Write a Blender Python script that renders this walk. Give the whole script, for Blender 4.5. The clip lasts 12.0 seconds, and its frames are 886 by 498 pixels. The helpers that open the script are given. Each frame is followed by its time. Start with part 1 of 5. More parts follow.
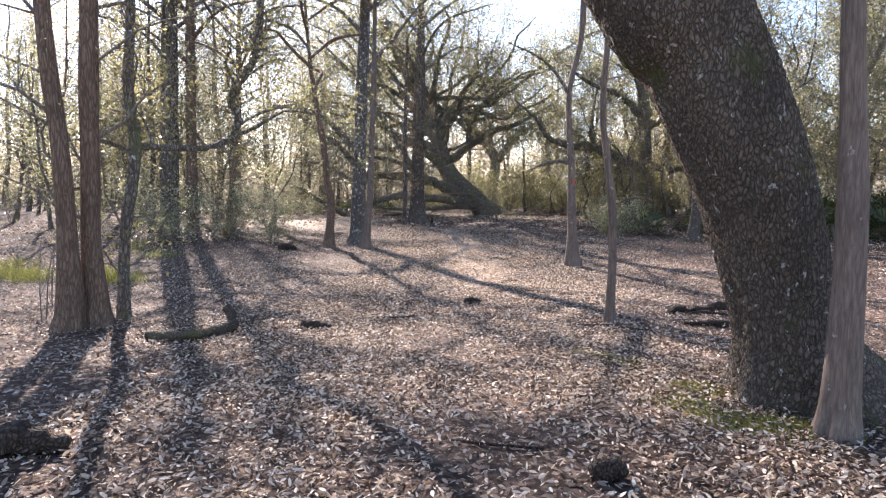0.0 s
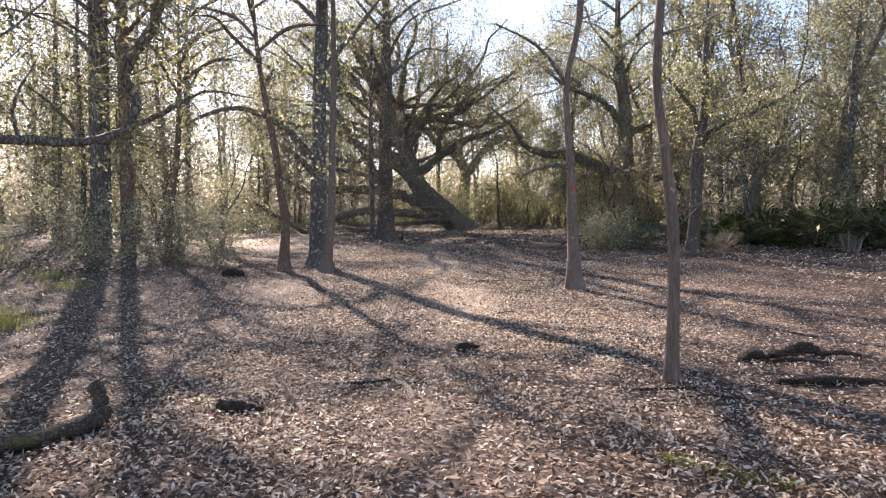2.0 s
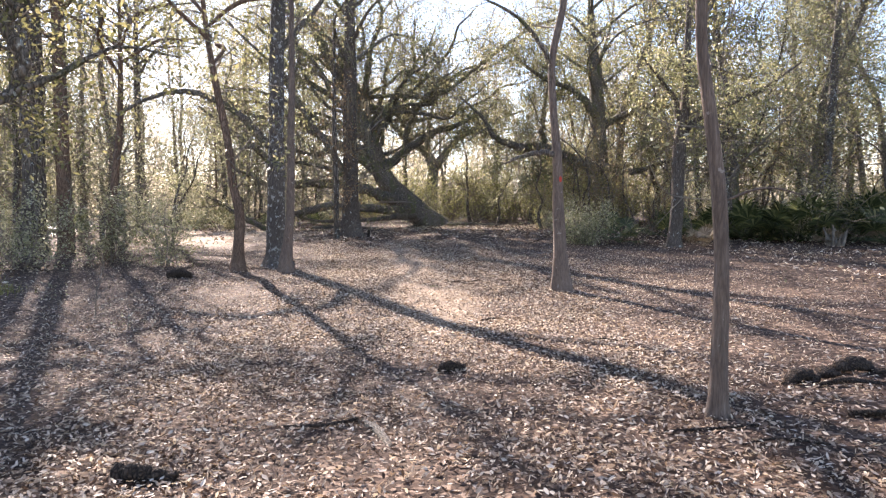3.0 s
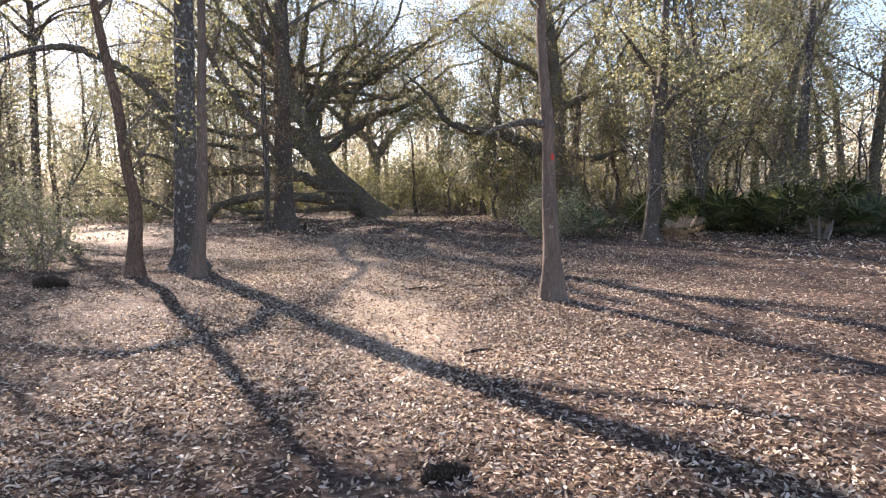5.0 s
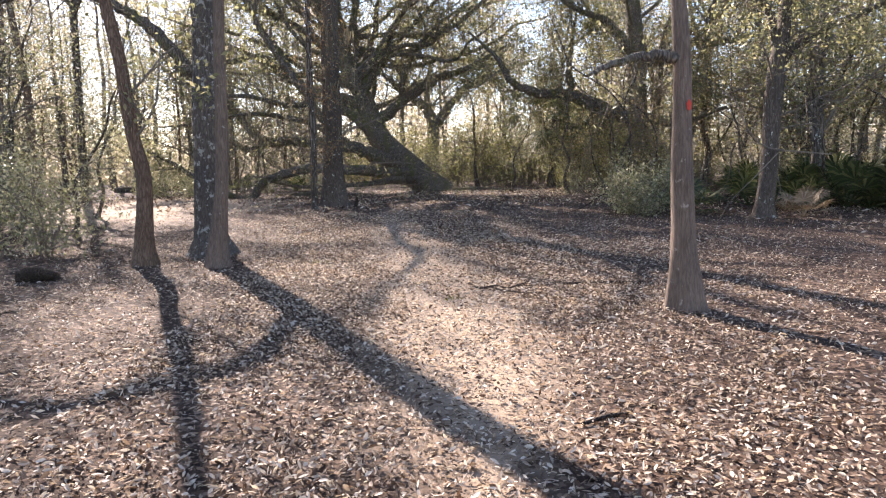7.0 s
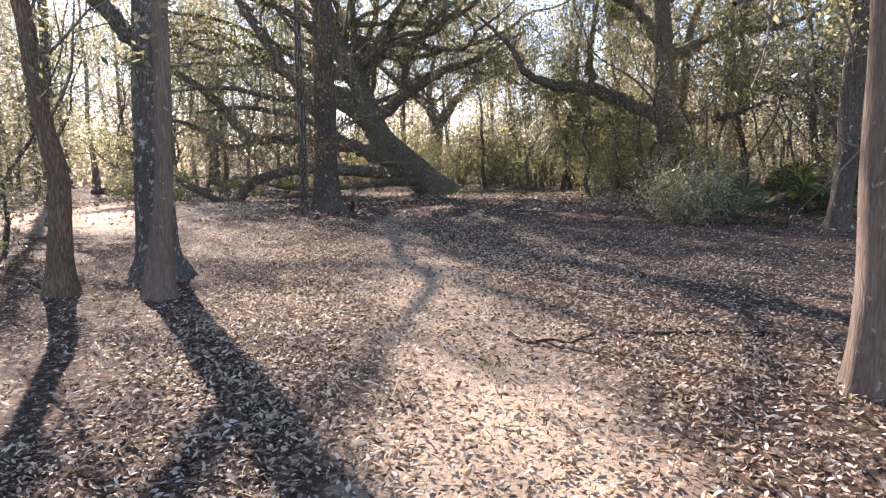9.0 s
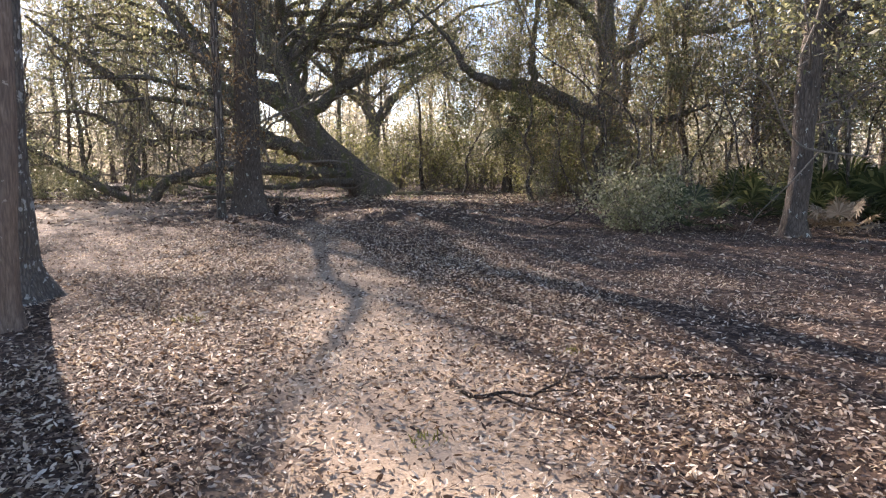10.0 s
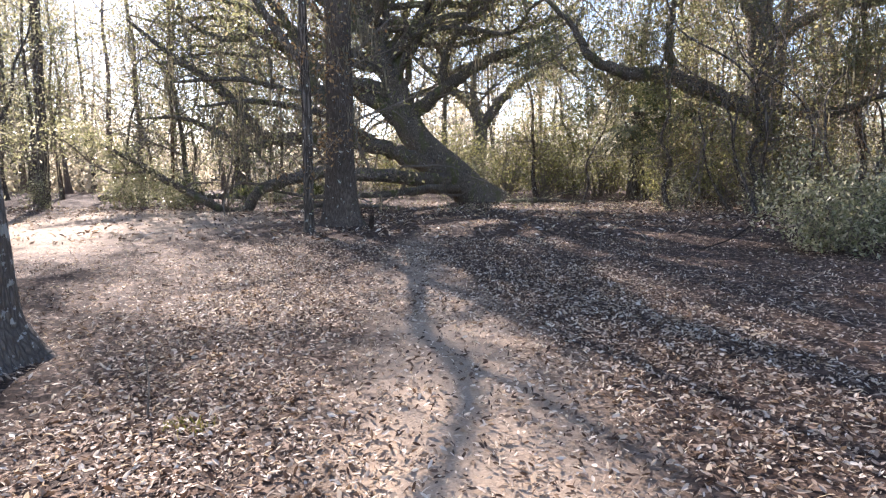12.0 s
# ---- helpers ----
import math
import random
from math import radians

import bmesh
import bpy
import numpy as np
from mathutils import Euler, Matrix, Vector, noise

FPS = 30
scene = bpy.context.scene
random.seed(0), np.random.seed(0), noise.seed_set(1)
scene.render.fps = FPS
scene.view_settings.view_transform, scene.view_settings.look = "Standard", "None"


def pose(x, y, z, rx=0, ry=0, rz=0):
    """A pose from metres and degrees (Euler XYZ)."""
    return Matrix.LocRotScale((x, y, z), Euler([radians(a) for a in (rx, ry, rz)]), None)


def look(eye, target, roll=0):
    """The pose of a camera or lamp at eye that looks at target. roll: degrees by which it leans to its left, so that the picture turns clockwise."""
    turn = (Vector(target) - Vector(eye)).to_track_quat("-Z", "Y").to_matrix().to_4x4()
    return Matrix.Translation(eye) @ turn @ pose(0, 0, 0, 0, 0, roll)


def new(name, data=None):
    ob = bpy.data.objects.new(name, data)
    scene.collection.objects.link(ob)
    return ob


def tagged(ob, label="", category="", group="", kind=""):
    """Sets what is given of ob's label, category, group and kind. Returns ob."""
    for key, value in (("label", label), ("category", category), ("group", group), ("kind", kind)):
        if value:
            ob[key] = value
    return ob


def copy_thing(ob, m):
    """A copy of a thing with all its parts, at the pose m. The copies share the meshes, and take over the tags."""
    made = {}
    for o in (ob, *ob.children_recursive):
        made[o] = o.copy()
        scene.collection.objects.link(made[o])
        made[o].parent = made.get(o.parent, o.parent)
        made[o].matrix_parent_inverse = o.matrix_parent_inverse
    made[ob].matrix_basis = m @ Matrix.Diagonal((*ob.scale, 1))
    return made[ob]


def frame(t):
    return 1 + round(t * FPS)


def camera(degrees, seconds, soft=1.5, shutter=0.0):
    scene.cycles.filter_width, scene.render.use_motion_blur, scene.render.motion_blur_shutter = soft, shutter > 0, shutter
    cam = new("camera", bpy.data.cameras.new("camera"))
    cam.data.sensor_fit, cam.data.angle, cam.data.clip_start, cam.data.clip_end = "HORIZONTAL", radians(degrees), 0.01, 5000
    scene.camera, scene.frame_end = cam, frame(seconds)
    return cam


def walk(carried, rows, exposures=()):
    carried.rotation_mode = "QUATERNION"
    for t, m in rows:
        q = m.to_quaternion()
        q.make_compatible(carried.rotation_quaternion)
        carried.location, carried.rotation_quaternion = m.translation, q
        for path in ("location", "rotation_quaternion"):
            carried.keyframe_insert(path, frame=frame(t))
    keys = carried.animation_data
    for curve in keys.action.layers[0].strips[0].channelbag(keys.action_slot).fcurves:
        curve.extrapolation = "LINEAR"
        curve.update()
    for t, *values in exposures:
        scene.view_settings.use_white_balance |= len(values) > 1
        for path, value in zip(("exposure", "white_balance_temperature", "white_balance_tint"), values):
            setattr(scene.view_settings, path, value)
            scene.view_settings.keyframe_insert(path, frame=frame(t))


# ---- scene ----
cam = camera(68.5, 12.0, soft=1.2)
METRES, EYE, TILT, LEAN, TURN = 16.3, 1.5, 0.0, 0.0, 0.0
ROWS = [
    (0.0, 0.0, 0.0, 0.0, 0.05, -4.67, -0.64),
    (0.5, -0.002, 0.0421, -0.0004, -1.2, -4.54, -0.37),
    (1.0, -0.0054, 0.0831, -0.0008, -1.09, -3.86, -0.08),
    (1.5, -0.0092, 0.1246, -0.0014, -1.73, -3.18, 0.03),
    (2.0, -0.0113, 0.1671, -0.0035, -2.89, -3.34, 0.31),
    (2.5, -0.0138, 0.2105, -0.0067, -4.47, -3.99, 0.34),
    (3.0, -0.0141, 0.2547, -0.0071, -5.89, -3.7, 0.44),
    (3.5, -0.0149, 0.2976, -0.0066, -7.26, -4.05, 0.48),
    (5.5, -0.0069, 0.4723, -0.0129, -11.56, -4.71, 0.47),
    (6.0, -0.0009, 0.5118, -0.0135, -9.68, -5.34, 0.82),
    (6.5, 0.0025, 0.5501, -0.0139, -6.1, -6.23, 1.03),
    (8.5, 0.0019, 0.7099, -0.015, -6.07, -7.4, 0.79),
    (9.0, 0.0045, 0.7506, -0.0162, -6.07, -6.68, 0.74),
    (9.5, 0.0098, 0.7904, -0.0159, -8.44, -6.5, 0.37),
    (10.0, 0.0199, 0.8315, -0.0172, -11.42, -6.61, 0.03),
    (10.5, 0.026, 0.8728, -0.017, -11.93, -7.28, -0.19),
    (11.0, 0.0289, 0.9143, -0.0178, -8.47, -7.23, 0.08),
    (11.5, 0.0276, 0.9561, -0.0168, -5.1, -6.72, 0.19),
    (12.0, 0.0285, 0.9957, -0.0166, -2.26, -6.13, 0.52),
]
walk(cam, [(t, pose(0, 0, EYE, TILT, LEAN, TURN) @ pose(METRES * x, METRES * y, METRES * z, 90 + pitch, roll, yaw)) for t, x, y, z, yaw, pitch, roll in ROWS],
     exposures=[(t, e, k, 22) for t, e, k in ((0.0, 2.01, 6550), (0.5, 2.02, 6500), (1.0, 2.11, 6670), (1.5, 2.16, 6720), (2.0, 1.80, 6820), (2.5, 1.92, 6820), (3.0, 2.08, 6820), (3.5, 1.98, 6870), (6.0, 1.88, 6870), (8.5, 2.06, 6820), (10.0, 1.82, 6820), (11.0, 1.92, 6720), (12.0, 2.06, 6470))])

SUN_LEFT, SUN_UP = 22.7, 30.0

# ---- light ----
world = bpy.data.worlds.new("sky")
scene.world = world
world.use_nodes = True
wn = world.node_tree.nodes
sky = wn.new("ShaderNodeTexSky")
sky.sky_type = "NISHITA"
sky.sun_disc = False
sky.sun_elevation = radians(SUN_UP)
sky.sun_rotation = radians(-SUN_LEFT)
sky.air_density, sky.dust_density, sky.ozone_density = 1.0, 0.2, 1.8
wn["Background"].inputs[1].default_value = 0.09
world.node_tree.links.new(sky.outputs[0], wn["Background"].inputs[0])
sun_data = bpy.data.lights.new("sun", "SUN")
sun_data.energy, sun_data.angle, sun_data.color = 5.0, radians(0.6), (1.0, 0.92, 0.82)
sun = new("sun", sun_data)
sun_way = Vector((-math.sin(radians(SUN_LEFT)) * math.cos(radians(SUN_UP)), math.cos(radians(SUN_LEFT)) * math.cos(radians(SUN_UP)), math.sin(radians(SUN_UP))))
sun.matrix_world = look(sun_way * 60, (0, 0, 0))

# ---- materials ----
def material(name, rough=0.85):
    m = bpy.data.materials.new(name)
    m.use_nodes = True
    b = m.node_tree.nodes["Principled BSDF"]
    b.inputs["Roughness"].default_value = rough
    b.inputs["Specular IOR Level"].default_value = 0.25
    return m, m.node_tree.nodes, m.node_tree.links, b


def ramp(n, stops):
    r = n.new("ShaderNodeValToRGB")
    e = r.color_ramp.elements
    while len(e) < len(stops):
        e.new(0.5)
    for el, (p, c) in zip(e, stops):
        el.position, el.color = p, (*c, 1)
    return r


def coords(n, l, sx, sy, sz):
    tc, mp = n.new("ShaderNodeTexCoord"), n.new("ShaderNodeMapping")
    mp.inputs["Scale"].default_value = (sx, sy, sz)
    l.new(tc.outputs["Object"], mp.inputs[0])
    return mp.outputs[0]


def noise_node(n, l, vec, scale, detail=5.0, rough=0.6):
    t = n.new("ShaderNodeTexNoise")
    t.inputs["Scale"].default_value, t.inputs["Detail"].default_value, t.inputs["Roughness"].default_value = scale, detail, rough
    l.new(vec, t.inputs["Vector"])
    return t


def mix(n, l, fac, a, b, kind="MIX"):
    x = n.new("ShaderNodeMix")
    x.data_type, x.blend_type = "RGBA", kind
    for sock, v in ((x.inputs[0], fac), (x.inputs[6], a), (x.inputs[7], b)):
        if hasattr(v, "links"):
            l.new(v, sock)
        elif isinstance(v, tuple):
            sock.default_value = (*v, 1)
        else:
            sock.default_value = v
    return x.outputs[2]


def bark(name, dark, light, lichen=0.0, lichen_col=(0.5, 0.52, 0.47), plate=14.0, stretch=0.25, moss=0.0, depth=0.03, crack_deep=1.0, moss_col=(0.075, 0.085, 0.03)):
    m, n, l, b = material(name, 0.9)
    v = coords(n, l, 1, 1, stretch)
    warp = noise_node(n, l, v, 6, 3)
    vv = n.new("ShaderNodeVectorMath")
    vv.operation = "MULTIPLY_ADD"
    l.new(warp.outputs["Color"], vv.inputs[0])
    vv.inputs[1].default_value = (0.12, 0.12, 0.12)
    l.new(v, vv.inputs[2])
    vor = n.new("ShaderNodeTexVoronoi")
    vor.feature = "DISTANCE_TO_EDGE"
    vor.inputs["Scale"].default_value = plate
    l.new(vv.outputs[0], vor.inputs["Vector"])
    crack = ramp(n, [(0.0, (1 - crack_deep,) * 3), (0.22, (1, 1, 1))])
    l.new(vor.outputs["Distance"], crack.inputs[0])
    fine = noise_node(n, l, v, 45, 6, 0.7)
    big = noise_node(n, l, coords(n, l, 1, 1, 0.6), 1.7, 4)
    tone = ramp(n, [(0.3, dark), (0.7, light)])
    l.new(fine.outputs["Fac"], tone.inputs[0])
    shade = ramp(n, [(0.3, (0.65, 0.65, 0.65)), (0.7, (1.15, 1.12, 1.08))])
    l.new(big.outputs["Fac"], shade.inputs[0])
    c = mix(n, l, 1.0, tone.outputs[0], shade.outputs[0], "MULTIPLY")
    c = mix(n, l, crack.outputs[0], tuple(0.45 * k for k in dark), c)
    if lichen:
        sp = noise_node(n, l, coords(n, l, 1, 1, 0.8), 11, 5, 0.65)
        r = ramp(n, [(0.66 - lichen, (0, 0, 0)), (0.69 - lichen, (1, 1, 1))])
        l.new(sp.outputs["Fac"], r.inputs[0])
        c = mix(n, l, r.outputs[0], c, lichen_col)
    if moss:
        sp = noise_node(n, l, coords(n, l, 1, 1, 0.4), 2.6, 5, 0.6)
        r = ramp(n, [(0.66 - moss, (0, 0, 0)), (0.8 - moss, (1, 1, 1))])
        l.new(sp.outputs["Fac"], r.inputs[0])
        c = mix(n, l, r.outputs[0], c, moss_col)
    l.new(c, b.inputs["Base Color"])
    add = n.new("ShaderNodeMath")
    add.operation = "MULTIPLY_ADD"
    l.new(fine.outputs["Fac"], add.inputs[0])
    add.inputs[1].default_value = 0.5
    l.new(crack.outputs[0], add.inputs[2])
    bump = n.new("ShaderNodeBump")
    bump.inputs["Strength"].default_value, bump.inputs["Distance"].default_value = 0.9, depth
    l.new(add.outputs[0], bump.inputs["Height"])
    l.new(bump.outputs[0], b.inputs["Normal"])
    return m


def leafy(name, stops, through_amount=0.45, rough=0.5):
    """A thin leaf: its colour varies from leaf to leaf, and part of the light passes through."""
    m, n, l, b = material(name, rough)
    g = n.new("ShaderNodeNewGeometry")
    r = ramp(n, stops)
    l.new(g.outputs["Random Per Island"], r.inputs[0])
    b.inputs["Specular IOR Level"].default_value = 0.35
    l.new(r.outputs[0], b.inputs["Base Color"])
    tr, mx = n.new("ShaderNodeBsdfTranslucent"), n.new("ShaderNodeMixShader")
    warm = mix(n, l, 1.0, r.outputs[0], (1.16, 1.12, 0.98), "MULTIPLY")
    l.new(warm, tr.inputs[0])
    mx.inputs[0].default_value = through_amount
    l.new(b.outputs[0], mx.inputs[1])
    l.new(tr.outputs[0], mx.inputs[2])
    l.new(mx.outputs[0], n["Material Output"].inputs[0])
    return m


BARK_OAK = bark("oak_bark", (0.075, 0.061, 0.048), (0.25, 0.205, 0.162), 0.03, (0.42, 0.41, 0.37), plate=34, stretch=0.5, moss=0.08, depth=0.02, crack_deep=0.75)
BARK_LICHEN = bark("lichen_bark", (0.11, 0.098, 0.088), (0.25, 0.226, 0.202), 0.095, (0.4, 0.405, 0.385), plate=24, crack_deep=0.55)
BARK_LIMB = bark("limb_bark", (0.15, 0.132, 0.112), (0.37, 0.335, 0.29), 0.03, plate=20, stretch=0.4, moss=0.14, crack_deep=0.8, moss_col=(0.15, 0.155, 0.075))
BARK_DARK = bark("dark_split_bark", (0.1, 0.083, 0.07), (0.25, 0.21, 0.178), 0.03, plate=30, stretch=0.16, moss=0.05, crack_deep=0.7, depth=0.015)
BARK_CYPRESS = bark("cypress_bark", (0.13, 0.098, 0.08), (0.3, 0.238, 0.198), 0.01, (0.34, 0.3, 0.26), plate=48, stretch=0.12, depth=0.005, crack_deep=0.35)
BARK_REDDISH = bark("reddish_bark", (0.16, 0.105, 0.075), (0.33, 0.235, 0.175), 0.0, plate=34, stretch=0.16, depth=0.01, crack_deep=0.75)
BARK_GREY = bark("grey_bark", (0.14, 0.12, 0.1), (0.31, 0.27, 0.235), 0.05, plate=18, stretch=0.12)
TWIG = bark("twig_bark", (0.2, 0.178, 0.152), (0.4, 0.36, 0.31), 0.0, plate=30, crack_deep=0.5)
DEADWOOD = bark("dead_wood", (0.04, 0.03, 0.024), (0.16, 0.12, 0.092), 0.0, plate=36, stretch=0.7, crack_deep=0.8, depth=0.025)
MOSSY = bark("mossy_dead_wood", (0.07, 0.055, 0.043), (0.27, 0.215, 0.165), 0.02, plate=45, stretch=0.8, moss=0.1, crack_deep=0.7, depth=0.02, moss_col=(0.16, 0.15, 0.06))
PALEWOOD = bark("bleached_wood", (0.26, 0.23, 0.19), (0.48, 0.44, 0.38), 0.0, plate=50, stretch=0.6, crack_deep=0.5)
LEAF_OAK = leafy("oak_leaves", [(0, (0.13, 0.142, 0.076)), (0.5, (0.235, 0.245, 0.138)), (0.85, (0.33, 0.33, 0.2)), (1, (0.45, 0.4, 0.26))], 0.58, 0.36)
LEAF_LIGHT = leafy("young_leaves", [(0, (0.19, 0.205, 0.11)), (0.5, (0.33, 0.335, 0.205)), (1, (0.55, 0.53, 0.4))], 0.48, 0.34)
LEAF_DARK = leafy("evergreen_leaves", [(0, (0.1, 0.105, 0.05)), (0.6, (0.21, 0.205, 0.1)), (1, (0.38, 0.345, 0.18))], 0.5, 0.34)
LEAF_BRUSH = leafy("brush_leaves", [(0, (0.15, 0.165, 0.065)), (0.5, (0.28, 0.29, 0.125)), (1, (0.47, 0.45, 0.24))], 0.55, 0.4)
LEAF_DRY = leafy("dry_leaves", [(0, (0.12, 0.075, 0.04)), (0.5, (0.26, 0.17, 0.09)), (1, (0.4, 0.3, 0.18))], 0.3, 0.6)
LITTER = leafy("leaf_litter", [(0, (0.05, 0.031, 0.022)), (0.3, (0.12, 0.077, 0.053)), (0.48, (0.33, 0.24, 0.17)), (0.75, (0.6, 0.495, 0.388)), (1, (0.83, 0.755, 0.64))], 0.25, 0.6)
# far leaves: greyed and paled, with the haze of distance in the colour
LEAF_FAR_HAZED = leafy("hazed_distant_leaves", [(0, (0.27, 0.25, 0.2)), (0.5, (0.43, 0.4, 0.325)), (1, (0.6, 0.55, 0.47))], 0.6)
HANGING = leafy("hanging_moss", [(0, (0.13, 0.12, 0.09)), (0.5, (0.24, 0.22, 0.165)), (1, (0.34, 0.31, 0.23))], 0.4, 0.8)
PALM = leafy("palmetto_leaf", [(0, (0.045, 0.06, 0.028)), (0.6, (0.09, 0.115, 0.052)), (1, (0.2, 0.215, 0.1))], 0.4, 0.5)
PALM_DRY = leafy("dry_palmetto_leaf", [(0, (0.18, 0.135, 0.085)), (1, (0.34, 0.27, 0.19))], 0.2, 0.7)
GRASS = leafy("grass", [(0, (0.12, 0.14, 0.03)), (0.6, (0.24, 0.25, 0.06)), (1, (0.4, 0.37, 0.15))], 0.4, 0.6)
MOSS = leafy("ground_moss", [(0, (0.12, 0.13, 0.03)), (1, (0.27, 0.27, 0.08))], 0.3, 0.9)
RED, rn, rl, rb = material("red_paint", 0.6)
rb.inputs["Base Color"].default_value = (0.62, 0.07, 0.045, 1)


def ground_material():
    m, n, l, b = material("leaf_strewn_soil", 0.92)
    v = coords(n, l, 1, 1, 1)
    vor = n.new("ShaderNodeTexVoronoi")
    vor.inputs["Scale"].default_value = 26
    warp = noise_node(n, l, v, 9, 3)
    vv = n.new("ShaderNodeVectorMath")
    vv.operation = "MULTIPLY_ADD"
    l.new(warp.outputs["Color"], vv.inputs[0])
    vv.inputs[1].default_value = (0.09, 0.09, 0.09)
    l.new(v, vv.inputs[2])
    l.new(vv.outputs[0], vor.inputs["Vector"])
    sep = n.new("ShaderNodeSeparateColor")
    l.new(vor.outputs["Color"], sep.inputs[0])
    # dark brown soil, darkened further to paint the shade between fallen leaves
    leaf = ramp(n, [(0.0, (0.026, 0.016, 0.012)), (0.5, (0.06, 0.038, 0.028)), (0.8, (0.13, 0.088, 0.065)), (1.0, (0.33, 0.255, 0.2))])
    l.new(sep.outputs[0], leaf.inputs[0])
    fine = noise_node(n, l, v, 60, 6, 0.7)
    sand = ramp(n, [(0.25, (0.24, 0.182, 0.13)), (0.75, (0.53, 0.44, 0.345))])
    l.new(fine.outputs["Fac"], sand.inputs[0])
    # the trodden path: an attribute says how bare the soil is
    at = n.new("ShaderNodeAttribute")
    at.attribute_name = "bare"
    patch = noise_node(n, l, v, 2.2, 5, 0.7)
    sm = n.new("ShaderNodeMath")
    sm.operation = "MULTIPLY_ADD"
    l.new(patch.outputs["Fac"], sm.inputs[0])
    sm.inputs[1].default_value = 1.0
    l.new(at.outputs["Fac"], sm.inputs[2])
    bare = ramp(n, [(0.85, (0, 0, 0)), (1.15, (1, 1, 1))])
    half = n.new("ShaderNodeMath")
    half.operation = "MULTIPLY"
    half.inputs[1].default_value = 0.75
    l.new(sm.outputs[0], half.inputs[0])
    l.new(half.outputs[0], bare.inputs[0])
    bare.color_ramp.elements[0].position, bare.color_ramp.elements[1].position = 0.6, 0.9
    c = mix(n, l, bare.outputs[0], leaf.outputs[0], sand.outputs[0])
    big = noise_node(n, l, v, 0.5, 5, 0.6)
    tone = ramp(n, [(0.3, (0.72, 0.68, 0.66)), (0.7, (1.12, 1.08, 1.02))])
    l.new(big.outputs["Fac"], tone.inputs[0])
    c = mix(n, l, 1.0, c, tone.outputs[0], "MULTIPLY")
    l.new(c, b.inputs["Base Color"])
    bump = n.new("ShaderNodeBump")
    bump.inputs["Strength"].default_value, bump.inputs["Distance"].default_value = 0.8, 0.025
    l.new(mix(n, l, 0.35, sep.outputs[1], fine.outputs["Fac"]), bump.inputs["Height"])
    l.new(bump.outputs[0], b.inputs["Normal"])
    return m


SOIL = ground_material()

# ---- mesh helpers ----
rng = np.random.default_rng(7)


def mesh_of(name, verts, faces, mat, smooth=True):
    """A mesh from arrays; all faces have the same number of corners."""
    verts, faces = np.asarray(verts, np.float32), np.asarray(faces, np.int32)
    me = bpy.data.meshes.new(name)
    k = faces.shape[1]
    me.vertices.add(len(verts))
    me.vertices.foreach_set("co", verts.ravel())
    me.loops.add(faces.size)
    me.loops.foreach_set("vertex_index", faces.ravel())
    me.polygons.add(len(faces))
    me.polygons.foreach_set("loop_start", np.arange(0, faces.size, k, dtype=np.int32))
    me.polygons.foreach_set("use_smooth", np.full(len(faces), smooth))
    me.update(calc_edges=True)
    me.materials.append(mat)
    return me


def part(name, verts, faces, mat, parent=None, label="", smooth=True):
    ob = new(name, mesh_of(name, verts, faces, mat, smooth))
    if parent:
        ob.parent = parent
    return tagged(ob, label) if label else ob


def spline(pts, n):
    """A smooth line of n points through the given ones (rows of x, y, z, radius)."""
    p = np.array(pts, float)
    p = np.vstack([2 * p[0] - p[1], p, 2 * p[-1] - p[-2]])
    out = []
    for u in np.linspace(0, len(p) - 3 - 1e-6, n):
        i, f = int(u), u - int(u)
        a, b, c, d = p[i:i + 4]
        out.append(0.5 * (2 * b + (c - a) * f + (2 * a - 5 * b + 4 * c - d) * f * f + (3 * b - a - 3 * c + d) * f ** 3))
    out = np.array(out)
    out[:, 3] = np.maximum(out[:, 3], 0.002)
    return out


